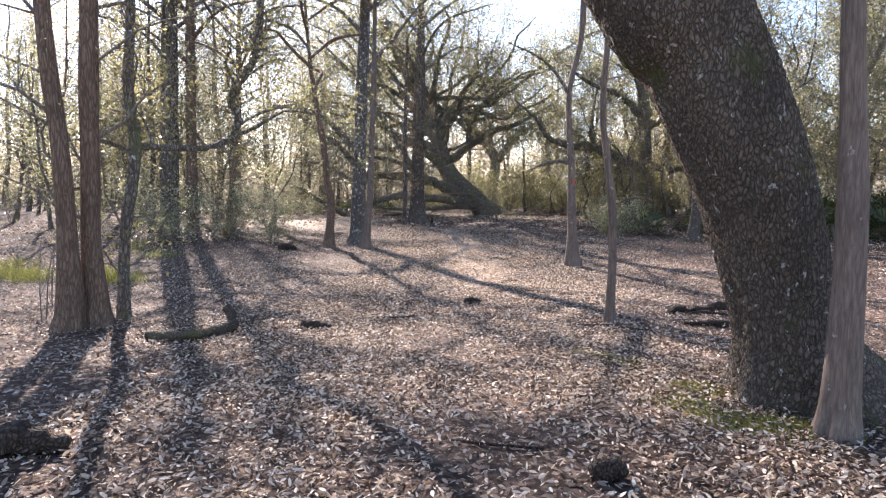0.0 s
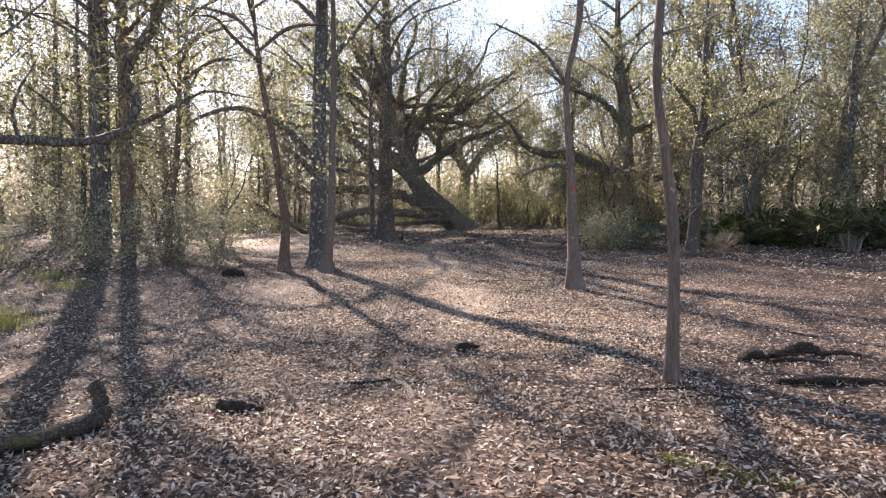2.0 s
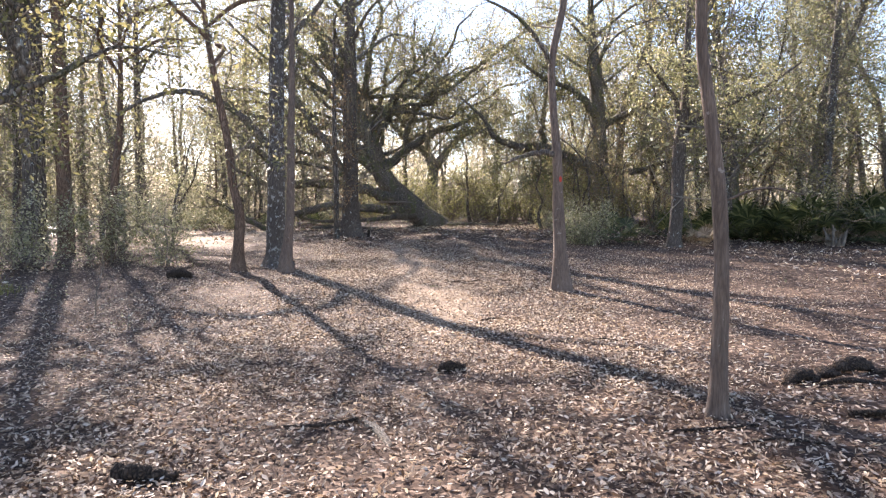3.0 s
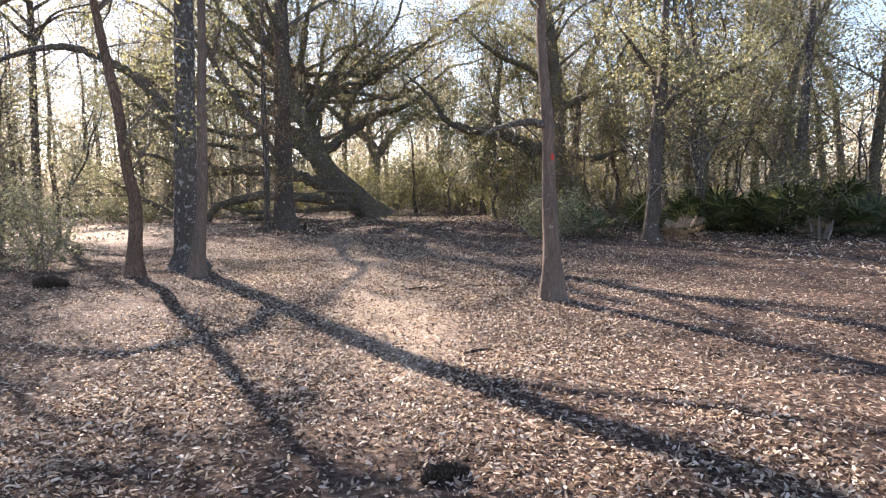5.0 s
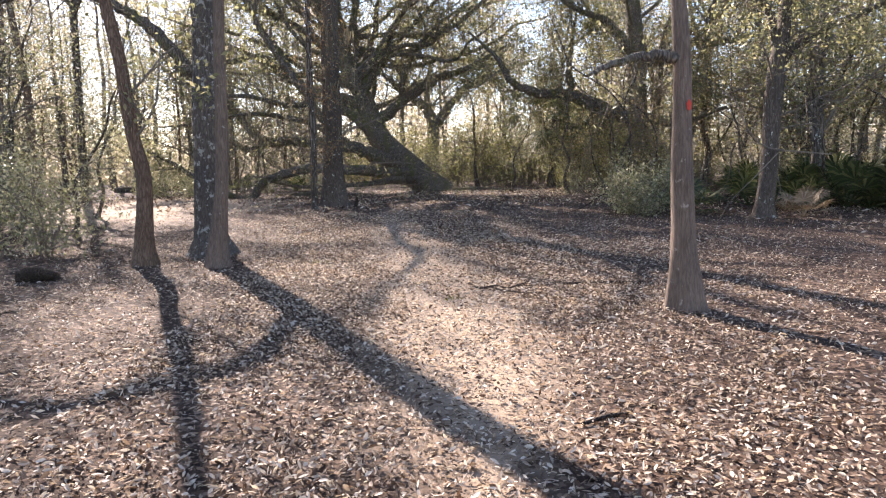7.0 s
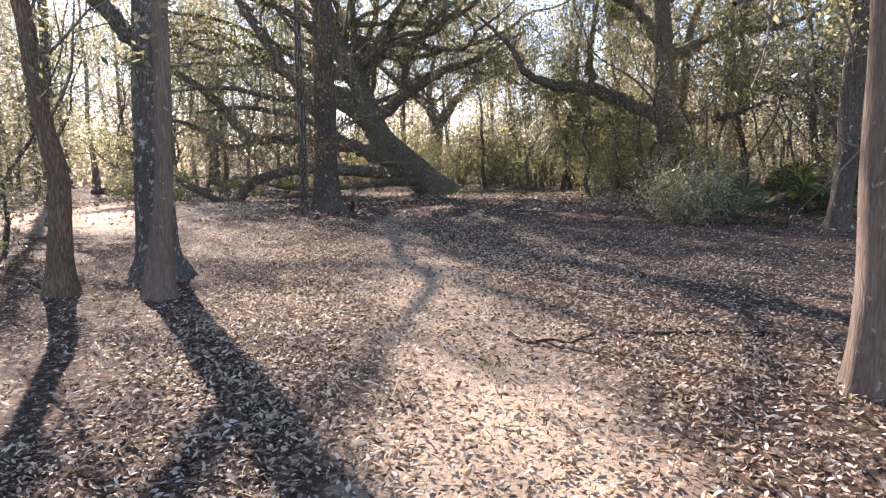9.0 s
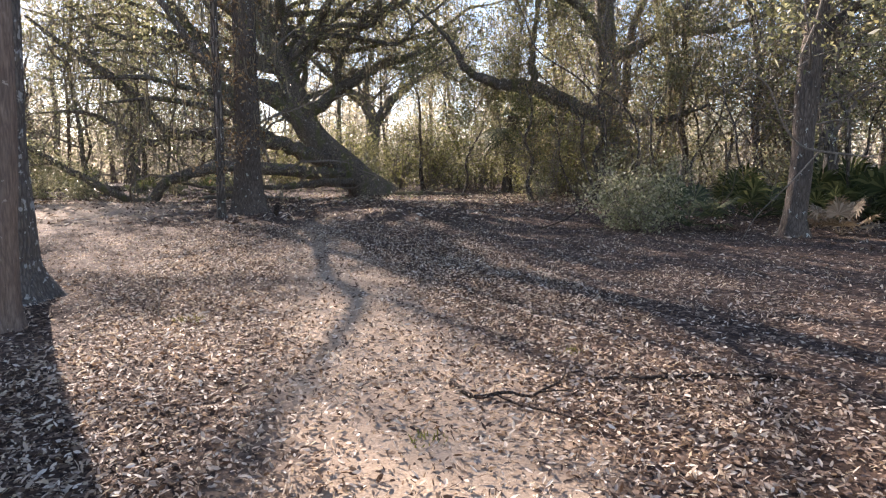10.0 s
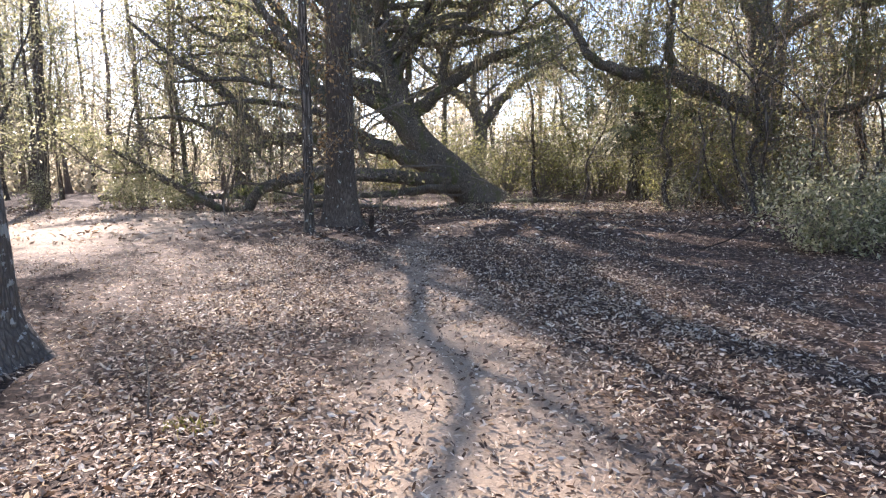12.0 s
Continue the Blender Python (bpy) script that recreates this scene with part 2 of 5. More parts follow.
class Wood:
    """Collects tubes into one mesh of quads."""

    def __init__(self):
        self.v, self.f, self.n = [], [], 0

    def tube(self, line, sides, lump=0.0, flutes=0, flute_h=1.0):
        line = np.asarray(line, float)
        p, r = line[:, :3], line[:, 3]
        d = np.gradient(p, axis=0)
        d /= np.linalg.norm(d, axis=1)[:, None] + 1e-9
        ref = np.array([1.0, 0.13, 0.07]) if abs(d[:, 0]).mean() < 0.7 else np.array([0.1, 0.2, 1.0])
        a = np.cross(d, ref)
        a /= np.linalg.norm(a, axis=1)[:, None]
        b = np.cross(d, a)
        th = np.arange(sides) * 2 * np.pi / sides
        rr = np.repeat(r[:, None], sides, 1)
        if lump:
            i = np.concatenate([[0], np.cumsum(np.linalg.norm(np.diff(p, axis=0), axis=1))])[:, None] * min(1.2 / max(r.mean(), 0.01) ** 0.6, 14)
            ph = rng.uniform(0, 6.28, 4)
            rr = rr * (1 + lump * (np.sin(th * 2 + i * 0.35 + ph[0]) * 0.5 + np.sin(th * 3 - i * 0.6 + ph[1]) * 0.4 + np.sin(th * 5 + i * 0.9 + ph[2]) * 0.25 + np.sin(i * 1.3 + ph[3]) * 0.4))
        if flutes:
            h = p[:, 2] - p[0, 2]
            fade = np.clip(1 - h / flute_h, 0, 1)[:, None]
            ph = rng.uniform(0, 6.28, 3)
            rr = rr * (1 + fade * (0.12 * np.cos(th * flutes + ph[0]) + 0.07 * np.cos(th * (flutes - 2) + ph[1]) + 0.05 * np.cos(th * (flutes + 3) + ph[2])))
        v = p[:, None] + rr[:, :, None] * (np.cos(th)[None, :, None] * a[:, None] + np.sin(th)[None, :, None] * b[:, None])
        k, s = len(p), sides
        i, j = np.meshgrid(np.arange(k - 1), np.arange(s), indexing="ij")
        q = np.stack([i * s + j, i * s + (j + 1) % s, (i + 1) * s + (j + 1) % s, (i + 1) * s + j], -1).reshape(-1, 4)
        self.v.append(v.reshape(-1, 3))
        self.f.append(q + self.n)
        self.n += k * s

    def part(self, name, mat, parent, label=""):
        return part(name, np.vstack(self.v), np.vstack(self.f), mat, parent, label) if self.v else None


def leaf_mesh(pos, size, rng_, slim=0.45, flat=0.0, fine=False, up=None):
    """Folded leaf blades at the given places: rhombs, or six-cornered blades when fine."""
    n = len(pos)
    size = np.broadcast_to(size, n)[:, None]
    d = rng_.normal(size=(n, 3))
    d[:, 2] *= 1 - flat
    d /= np.linalg.norm(d, axis=1)[:, None]
    ref = rng_.normal(size=(n, 3))
    if flat:
        ref = np.stack([rng_.normal(size=n) * 0.75, rng_.normal(size=n) * 0.75, np.ones(n)], 1)
    s = np.cross(d, ref)
    s /= np.linalg.norm(s, axis=1)[:, None] + 1e-9
    u = np.cross(s, d)
    curl = rng_.uniform(0.02, 0.3, n)[:, None] * size
    w = slim * size * rng_.uniform(0.75, 1.2, n)[:, None] * 0.5
    base, tip = pos - d * size * 0.5, pos + d * size * 0.5 + u * curl * 0.6
    i = np.arange(n)[:, None]
    if fine:
        lift = u * curl * 0.5
        v = np.stack([base, pos - d * size * 0.15 + s * w + lift, pos + d * size * 0.22 + s * w * 0.9 + lift * 1.3, tip,
                      pos + d * size * 0.22 - s * w * 0.9 + lift * 1.3, pos - d * size * 0.15 - s * w + lift], 1).reshape(-1, 3)
        f = np.concatenate([i * 6 + np.array([[0, 1, 2, 3]]), i * 6 + np.array([[0, 3, 4, 5]])], 1).reshape(-1, 4)
    else:
        v = np.stack([base, pos + s * w + u * curl * 0.5, tip, pos - s * w + u * curl * 0.5], 1).reshape(-1, 3)
        f = i * 4 + np.array([[0, 1, 2, 3]])
    return v, f


def wander(start, way, length, r0, r1, steps, r_, wob=0.25, up=0.05):
    d = np.array(way, float)
    d /= np.linalg.norm(d)
    p = np.array(start, float)
    out = [(*p, r0)]
    for i in range(steps):
        d = d + r_.normal(size=3) * wob + np.array([0, 0, up])
        d /= np.linalg.norm(d)
        p = p + d * length / steps
        out.append((*p, r0 + (r1 - r0) * (i + 1) / steps))
    return np.array(out)


def branch_out(line, wood, tips, r_, level, every, length, wob=0.25, up=0.06, spread=1.0, start=0.25, thin=0.5):
    """Side branches along a line, and theirs in turn; the ends of the last ones are kept in tips."""
    n = len(line)
    total = np.linalg.norm(np.diff(line[:, :3], axis=0), axis=1).sum()
    for k in range(max(1, int(total * (1 - start) / every))):
        i = int((start + (1 - start) * (k + r_.uniform(0, 1)) / max(1, int(total * (1 - start) / every))) * (n - 1))
        i = min(max(i, 1), n - 2)
        d = line[i + 1, :3] - line[i - 1, :3]
        d /= np.linalg.norm(d) + 1e-9
        s = np.cross(d, r_.normal(size=3))
        s /= np.linalg.norm(s) + 1e-9
        ln = length * r_.uniform(0.55, 1.25)
        rad = min(line[i, 3] * thin, 0.0135 * ln + 0.003)
        sub = wander(line[i, :3], s * spread + d * 0.55, ln, rad, rad * 0.3, 6 if level > 1 else 4 if level else 2, r_, wob, up)
        wood.tube(sub, 5 if rad > 0.03 else 4 if rad > 0.012 else 3)
        if level:
            branch_out(sub, wood, tips, r_, level - 1, every * 0.55, length * 0.5, wob, up, spread, 0.15, 0.6)
        else:
            tips.append(sub[1:, :3])


def crown_of(tips, per, scatter, size, r_, slim=0.45):
    t = np.vstack(tips)
    pos = np.repeat(t, per, 0) + r_.normal(size=(len(t) * per, 3)) * scatter
    return leaf_mesh(pos, size * r_.uniform(0.7, 1.3, len(pos)), r_, slim)


GY = (-100, 0, 4, 7, 12, 16, 20, 24.5, 30, 35, 45, 60, 200)
GZ = (0, 0, 0.03, -0.13, -0.24, -0.2, -0.1, 0.02, 0.22, 0.3, 0.42, 0.55, 0.8)


def ground_z(x, y):
    x, y = np.asarray(x, float), np.asarray(y, float)
    z = (np.interp(y - 1.2, GY, GZ) + np.interp(y + 1.2, GY, GZ) + np.interp(y, GY, GZ)) / 3
    z = z + 0.02 * np.sin(x * 0.9 + y * 0.5) * np.sin(y * 0.8 - x * 0.3) + 0.012 * np.sin(x * 2.7 + 1) * np.sin(y * 2.3 + x)
    return z + 0.006 * np.sin(x * 7.1 + y * 3) * np.sin(y * 6.3 - x * 2)


def path_x(y):
    """The middle of the trodden path."""
    return np.interp(y, (0, 6, 10, 14, 18, 22, 26, 30, 40), (0.0, -0.1, 0.1, 0.7, 0.9, 0.75, 0.3, 0.6, 3))


def bareness(x, y):
    w = np.interp(y, (0, 8, 14, 20, 25, 34), (0.45, 0.55, 0.95, 1.05, 0.7, 0.3))
    core = np.exp(-((x - path_x(y)) / w) ** 2) * np.interp(y, (0, 6, 12, 15, 18, 22, 27, 34), (0.25, 0.25, 0.35, 0.95, 0.9, 0.75, 0.5, 0.0))
    glade = 1.0 * np.exp(-((x + 7.0) / 4.5) ** 2 - ((y - 32) / 5.5) ** 2)
    return np.clip(core + glade, 0, 1)


# ---- ground ----
def axis_steps(lo, hi, fine, far):
    mid = np.arange(lo, hi, fine)
    out, d, a, b = [], fine, lo, hi
    left, right = [], []
    while b < far:
        d *= 1.18
        b += d
        right.append(b)
        a -= d
        left.append(a)
    return np.concatenate([left[::-1], mid, right])


gx, gy = axis_steps(-9, 11, 0.2, 420), axis_steps(-2, 33, 0.2, 460)
X, Y = np.meshgrid(gx, gy)
i, j = np.meshgrid(np.arange(len(gy) - 1), np.arange(len(gx) - 1), indexing="ij")
k = len(gx)
ground = part("ground", np.stack([X, Y, ground_z(X, Y)], -1).reshape(-1, 3), np.stack([i * k + j, i * k + j + 1, (i + 1) * k + j + 1, (i + 1) * k + j], -1).reshape(-1, 4), SOIL)
bare_attr = ground.data.attributes.new("bare", "FLOAT", "POINT")
bare_attr.data.foreach_set("value", bareness(X, Y).ravel().astype(np.float32))
tagged(ground, "brown leaf-strewn woodland soil with a bare sandy footpath", "ground", kind="structure")


def strew(x0, x1, y0, y1, per_m2, size, fine, near=None, shun=0.62):
    n = int((x1 - x0) * (y1 - y0) * per_m2)
    x, y = rng.uniform(x0, x1, n), rng.uniform(y0, y1, n)
    patchy = 0.8 + 0.5 * np.sin(x * 1.3 + 2 * np.sin(y * 0.7)) * np.sin(y * 1.1 + 1.5 * np.sin(x * 0.9))
    trodden = np.exp(-((x - path_x(y)) / 0.8) ** 2) * np.interp(y, (0, 6, 12, 14, 16), (0.5, 0.5, 0.75, 0.6, 0.0))
    chance = (1 - shun * np.maximum(bareness(x, y), trodden)) * np.clip(patchy, 0.45, 1)
    aside = np.abs(x - path_x(y))
    if near is not None:
        chance = chance * np.clip(1.25 - 0.16 * aside, 0.2, 1) * np.interp(y, (17, 28), (1, 0.3))
        chance = np.where((aside < 2.6) == near, chance, 0)
    keep = rng.uniform(0, 1, n) < chance
    x, y = x[keep], y[keep]
    pos = np.stack([x, y, ground_z(x, y) + rng.uniform(0.004, 0.034, len(x))], 1)
    return leaf_mesh(pos, size * rng.uniform(0.35, 1.5, len(x)), rng, 0.34, 0.6, fine)


v1, f1 = strew(-3.5, 4.0, 1.6, 28, 2050, 0.041, True, True)
v2, f2 = strew(-3.5, 4.0, 1.6, 26, 420, 0.022, False, True, 0.25)
f2 = f2 + len(v1)
v1, f1 = np.vstack([v1, v2]), np.vstack([f1, f2])
litter = part("leaf_litter", v1, f1, LITTER, smooth=False)
tagged(litter, "fallen brown and tan oak leaves covering the ground", "leaf litter", kind="stuff")
rest = [strew(-8, 9, -9, 2.2, 130, 0.09, False), strew(-8, 9, 2.5, 28, 1150, 0.044, False, False), strew(-18, 16, 28, 40, 60, 0.11, False),
        strew(-18, -8, 8, 28, 60, 0.1, False), strew(9, 20, 10, 28, 60, 0.1, False)]
off, vs, fs = 0, [], []
for v, f in rest:
    vs.append(v)
    fs.append(f + off)
    off += len(v)
tagged(part("leaf_litter_beyond", np.vstack(vs), np.vstack(fs), LITTER, smooth=False), "fallen brown oak leaves further off under the trees", "leaf litter", kind="stuff")


# ---- trees ----
def thing(name, x, y, label, category, group=""):
    ob = new(name)
    ob.location = (x, y, float(ground_z(x, y)))
    return tagged(ob, label, category, group)


def local(pts, base):
    return [(px - base.location[0], py - base.location[1], pz - base.location[2], r) for px, py, pz, r in pts]


def tree(x, y, label, trunk, limbs=(), mat=BARK_GREY, sides=14, lump=0.06, flutes=0, flute_h=1.0, seed=1, every=0.8, length=1.6, level=1, start=0.4,
         leaves=LEAF_OAK, per=3, scatter=0.14, size=0.09, name="tree", category="tree", up=0.06, limb_every=0.6, limb_length=1.3, moss_n=0, limb_mat=None, limb_start=0.3, group="", dense=0.5, leafing=5, crown=None, limb_leaves=True):
    """One tree. trunk: rows of x, y, z, radius in the world, from the foot up; limbs: the same for each large limb."""
    r_ = np.random.default_rng(seed)
    base = thing(name, x, y, label, category, group)
    w = Wood()
    t0 = local(trunk, base)
    t0 = [(t0[0][0], t0[0][1], -0.15, t0[0][3] * 1.25)] + t0[0:]
    line = spline(t0, max(16, int(6 * (trunk[-1][2] - trunk[0][2]))))
    w.tube(line, sides, lump, flutes, flute_h)
    w.part("trunk", mat, base)
    fine, tips = Wood(), []
    if every:
        branch_out(line, fine, tips, r_, level, every * dense, length, 0.25, up, 1.0, start)
    kept = len(tips)
    for lb in limbs:
        ln = spline(local(lb, base), 6 * len(lb))
        ln[1:-1, :3] += r_.normal(size=(len(ln) - 2, 3)) * ln[1:-1, 3:4] * 0.18
        lw = Wood()
        lw.tube(ln, 10 if lb[0][3] > 0.06 else 7, 0.08)
        lw.part("limb", limb_mat or mat, base)
        branch_out(ln, fine, tips, r_, level, limb_every * dense, limb_length, 0.3, up, 1.0, limb_start)
        if not limb_leaves:
            tips = tips[:kept]
    for q in range(crown[2] if crown else 0):
        z, a, d = crown[0] + (crown[1] - crown[0]) * q / crown[2], 2.4 * q + seed, crown[3] * r_.uniform(0.7, 1.1)
        k_ = int(np.argmin(np.abs(line[:, 2] - z)))
        x0, y0, z0, r0 = line[k_]
        ln = spline([(x0, y0, z0, min(0.09, r0 * 0.7)), (x0 + d * 0.4 * math.cos(a), y0 + d * 0.4 * math.sin(a), z0 + 0.3 * d, 0.05), (x0 + d * 0.75 * math.cos(a + 0.3), y0 + d * 0.75 * math.sin(a + 0.3), z0 + 0.42 * d, 0.035), (x0 + d * math.cos(a + 0.2), y0 + d * math.sin(a + 0.2), z0 + 0.4 * d, 0.012)], 18)
        lw = Wood()
        lw.tube(ln, 7, 0.08)
        lw.part("limb", limb_mat or mat, base)
        branch_out(ln, fine, tips, r_, 1, 0.42, 1.5, 0.3, 0.05, 1.0, 0.25)
    tagged(fine.part("branchwork", TWIG, base), kind="stuff")
    if tips and per:
        v, f = crown_of(tips, per * leafing, scatter, size, r_)
        tagged(part("foliage", v, f, leaves, base), kind="stuff")
    if moss_n and tips:
        hang_moss(base, np.vstack(tips), moss_n, r_)
    return base


def hang_moss(base, places, count, r_, drop=0.9):
    """Grey strands that hang from the branches."""
    vs, fs, o = [], [], 0
    for p in places[r_.integers(0, len(places), count)]:
        for _ in range(6):
            q = p + r_.normal(size=3) * (0.07, 0.07, 0.03)
            ln = drop * r_.uniform(0.3, 1.0)
            n = 5
            z = np.linspace(0, 1, n)
            sway = np.cumsum(r_.normal(size=(n, 2)) * 0.022, 0)
            wd = 0.012 * (1 - z * 0.8)
            a = r_.uniform(0, 3.14)
            c = np.stack([q[0] + sway[:, 0], q[1] + sway[:, 1], q[2] - ln * z], 1)
            side = np.stack([np.cos(a) * wd, np.sin(a) * wd, np.zeros(n)], 1)
            vs.append(np.stack([c - side, c + side], 1).reshape(-1, 3))
            fs.append(np.array([(2 * m, 2 * m + 1, 2 * m + 3, 2 * m + 2) for m in range(n - 1)]) + o)
            o += 2 * n
    tagged(part("hanging_moss", np.vstack(vs), np.vstack(fs), HANGING, base, "grey-brown hanging moss strands"), kind="stuff")


# the great leaning oak beside the start of the path
def leaning_oak():
    base = thing("oak_tree", 2.8, 4.95, "huge leaning oak with dark plated bark and pale lichen specks", "tree")
    pts = local([(2.88, 4.95, -0.2, 0.76), (2.86, 4.95, 0.0, 0.58), (2.75, 4.95, 0.3, 0.45), (2.57, 4.95, 0.87, 0.39), (2.31, 4.95, 1.72, 0.42), (1.95, 4.97, 2.55, 0.44), (1.64, 5.0, 3.0, 0.5), (1.1, 5.1, 3.9, 0.45), (0.7, 5.3, 5.2, 0.38), (0.6, 5.4, 7.0, 0.28)], base)
    line = spline(pts, 230)
    w = Wood()
    w.tube(line, 170, 0.035)
    v = np.vstack(w.v)
    axis = np.repeat(line[:, :3], 170, 0)
    d = v - axis
    rad = np.linalg.norm(d, axis=1, keepdims=True)
    d /= rad
    lift = np.empty(len(v))
    ang = np.arctan2(d[:, 1], d[:, 0])
    for m, p in enumerate(v):
        q = Vector((d[m, 0] * 7.5, d[m, 1] * 7.5, p[2] * 4.8))
        q += 0.3 * noise.noise_vector(q * 1.7)
        e = noise.voronoi(q * 3.6)[0]
        lift[m] = min(0.25, e[1] - e[0]) * 0.05 + 0.012 * noise.noise(q * 4) + 0.045 * noise.noise(q * 0.25)
    z = v[:, 2]
    toes = np.clip(1 - (z + 0.05) / 0.7, 0, 1) ** 2 * (0.5 + 0.5 * np.cos(ang * 5 + 0.8)) * 0.22
    v = v + d * (lift + toes)[:, None]
    part("trunk", v, np.vstack(w.f), BARK_OAK, base)
    r_, fine, tips = np.random.default_rng(5), Wood(), []
    for lb in ([(0.9, 5.1, 4.2, 0.26), (-0.8, 5.4, 5.6, 0.18), (-2.6, 5.0, 6.6, 0.1), (-4.2, 4.2, 7.1, 0.04)], [(0.7, 5.3, 5.4, 0.24), (1.8, 4.2, 6.8, 0.15), (3.2, 2.6, 7.8, 0.06)], [(0.6, 5.4, 6.8, 0.25), (0.2, 6.5, 8.2, 0.15), (0.4, 8.0, 9.4, 0.06)]):
        ln = spline(local(lb, base), 20)
        lw = Wood()
        lw.tube(ln, 10, 0.08)
        lw.part("limb", BARK_LIMB, base)
        branch_out(ln, fine, tips, r_, 1, 0.8, 1.7)
    tagged(fine.part("branchwork", TWIG, base), kind="stuff")
    v, f = crown_of(tips, 4, 0.16, 0.09, r_)
    tagged(part("foliage", v, f, LEAF_OAK, base), kind="stuff")


leaning_oak()

tree(2.55, 4.1, "slim pale cypress with peeling bark beside the leaning oak", [(2.56, 4.1, 0.0, 0.15), (2.57, 4.1, 0.25, 0.115), (2.58, 4.1, 0.98, 0.095), (2.56, 4.1, 1.69, 0.083), (2.5, 4.1, 2.75, 0.066), (2.4, 4.1, 5, 0.055), (2.3, 4.0, 8, 0.02)],
     mat=BARK_CYPRESS, sides=28, flutes=7, flute_h=0.9, lump=0.05, seed=11, every=0.7, start=0.72, leaves=LEAF_LIGHT, per=2, leafing=1)

tree(2.24, 8.6, "slender young cypress trunk with rough grey bark", [(2.24, 8.6, -0.15, 0.09), (2.24, 8.6, 0.05, 0.068), (2.25, 8.6, 0.88, 0.054), (2.22, 8.6, 1.41, 0.052), (2.14, 8.6, 2.03, 0.045), (2.06, 8.6, 2.7, 0.04), (2.12, 8.6, 4.0, 0.04), (2.2, 8.7, 6.5, 0.02)],
     limbs=[[(2.22, 8.6, 1.4, 0.012), (2.5, 8.5, 1.5, 0.008), (2.8, 8.5, 1.45, 0.004)]], mat=BARK_CYPRESS, sides=18, flutes=5, flute_h=0.4, seed=12, every=0.7, length=0.7, start=0.6, leaves=LEAF_LIGHT, per=2, leafing=1, size=0.05)

D_TREE = tree(3.2, 15.9, "slim cypress trunk with a red paint blaze and swollen foot", [(3.2, 15.9, -0.2, 0.23), (3.19, 15.9, 0.05, 0.18), (3.16, 15.9, 0.5, 0.132), (3.12, 15.9, 1.33, 0.102), (3.1, 15.9, 2.24, 0.082), (3.02, 15.9, 3.13, 0.072), (3.0, 15.9, 4.06, 0.068), (3.22, 15.9, 5.13, 0.062), (3.28, 15.9, 6.2, 0.07), (3.3, 15.9, 9, 0.02)],
     limbs=[[(3.09, 15.9, 2.33, 0.06), (2.77, 15.9, 2.37, 0.05), (2.35, 15.85, 2.26, 0.035), (2.1, 15.8, 2.15, 0.015)], [(3.0, 15.9, 4.0, 0.05), (2.4, 15.8, 4.7, 0.035), (1.5, 15.6, 5.1, 0.015)]],
     mat=BARK_CYPRESS, sides=26, flutes=6, flute_h=0.8, seed=13, every=0.8, length=1.2, start=0.62, leaves=LEAF_LIGHT, per=2, leafing=1, size=0.05, limb_every=0.3, limb_length=0.5, limb_mat=BARK_LIMB)
blaze_v, blaze_f = [], []
for a in range(7):
    for b_ in range(9):
        u_, w_ = (a - 3) / 3, (b_ - 4) / 4
        edge = 1 + 0.18 * math.sin(7 * math.atan2(w_, u_ + 0.01))
        th = 0.3 * u_ * math.sqrt(max(0.05, 1 - w_ * w_)) * edge - 1.3
        blaze_v.append((-0.092 + 0.1 * math.cos(th), 0.1 * math.sin(th), 2.06 + 0.052 * w_))
for a in range(6):
    for b_ in range(8):
        blaze_f.append((a * 9 + b_, a * 9 + b_ + 1, a * 9 + b_ + 10, a * 9 + b_ + 9))
part("paint_blaze", blaze_v, blaze_f, RED, D_TREE, "red spray paint mark")

tree(-3.52, 20.0, "slim dark trunk leaning away from the path", [(-3.52, 20, -0.05, 0.2), (-3.5, 20, 0.3, 0.14), (-3.44, 20, 1.2, 0.115), (-3.57, 20, 1.95, 0.1), (-3.68, 20, 3.05, 0.09), (-3.92, 20, 4.4, 0.075), (-4.1, 20, 5.8, 0.055), (-4.3, 20, 8.5, 0.02)],
     mat=BARK_REDDISH, sides=18, flutes=5, flute_h=0.5, seed=14, crown=(4.9, 8.2, 8, 2.6), every=0.7, start=0.45, per=1, leafing=5, leaves=LEAF_OAK)

tree(-2.74, 21.0, "tall dark oak trunk blotched with pale lichen", [(-2.74, 21.0, -0.12, 0.46), (-2.74, 21.0, 0.08, 0.34), (-2.74, 21.0, 0.35, 0.25), (-2.74, 21.0, 1.2, 0.22), (-2.72, 21.0, 2.24, 0.21), (-2.64, 21.0, 4.84, 0.19), (-2.55, 21.1, 7.4, 0.15), (-2.46, 21.2, 11.7, 0.05)],
     limbs=[[(-2.72, 21.0, 2.85, 0.125), (-3.04, 21.05, 3.12, 0.105), (-3.5, 21.15, 3.64, 0.095), (-4.02, 21.3, 4.01, 0.085), (-4.61, 21.3, 4.28, 0.075), (-5.2, 21.2, 4.3, 0.064), (-5.9, 21.2, 4.09, 0.045), (-6.75, 21, 3.55, 0.015)],
            [(-2.62, 21.05, 5.26, 0.09), (-1.7, 21.65, 6.55, 0.06), (-0.65, 22.1, 8.05, 0.02)]],
     mat=BARK_LICHEN, sides=28, lump=0.08, flutes=5, flute_h=0.55, seed=15, crown=(6.6, 11.2, 13, 4.2), limb_leaves=False, every=0.9, length=1.8, start=0.8, per=1, leafing=5, size=0.1, scatter=0.2, limb_every=0.55, limb_length=0.9, limb_mat=BARK_LIMB)

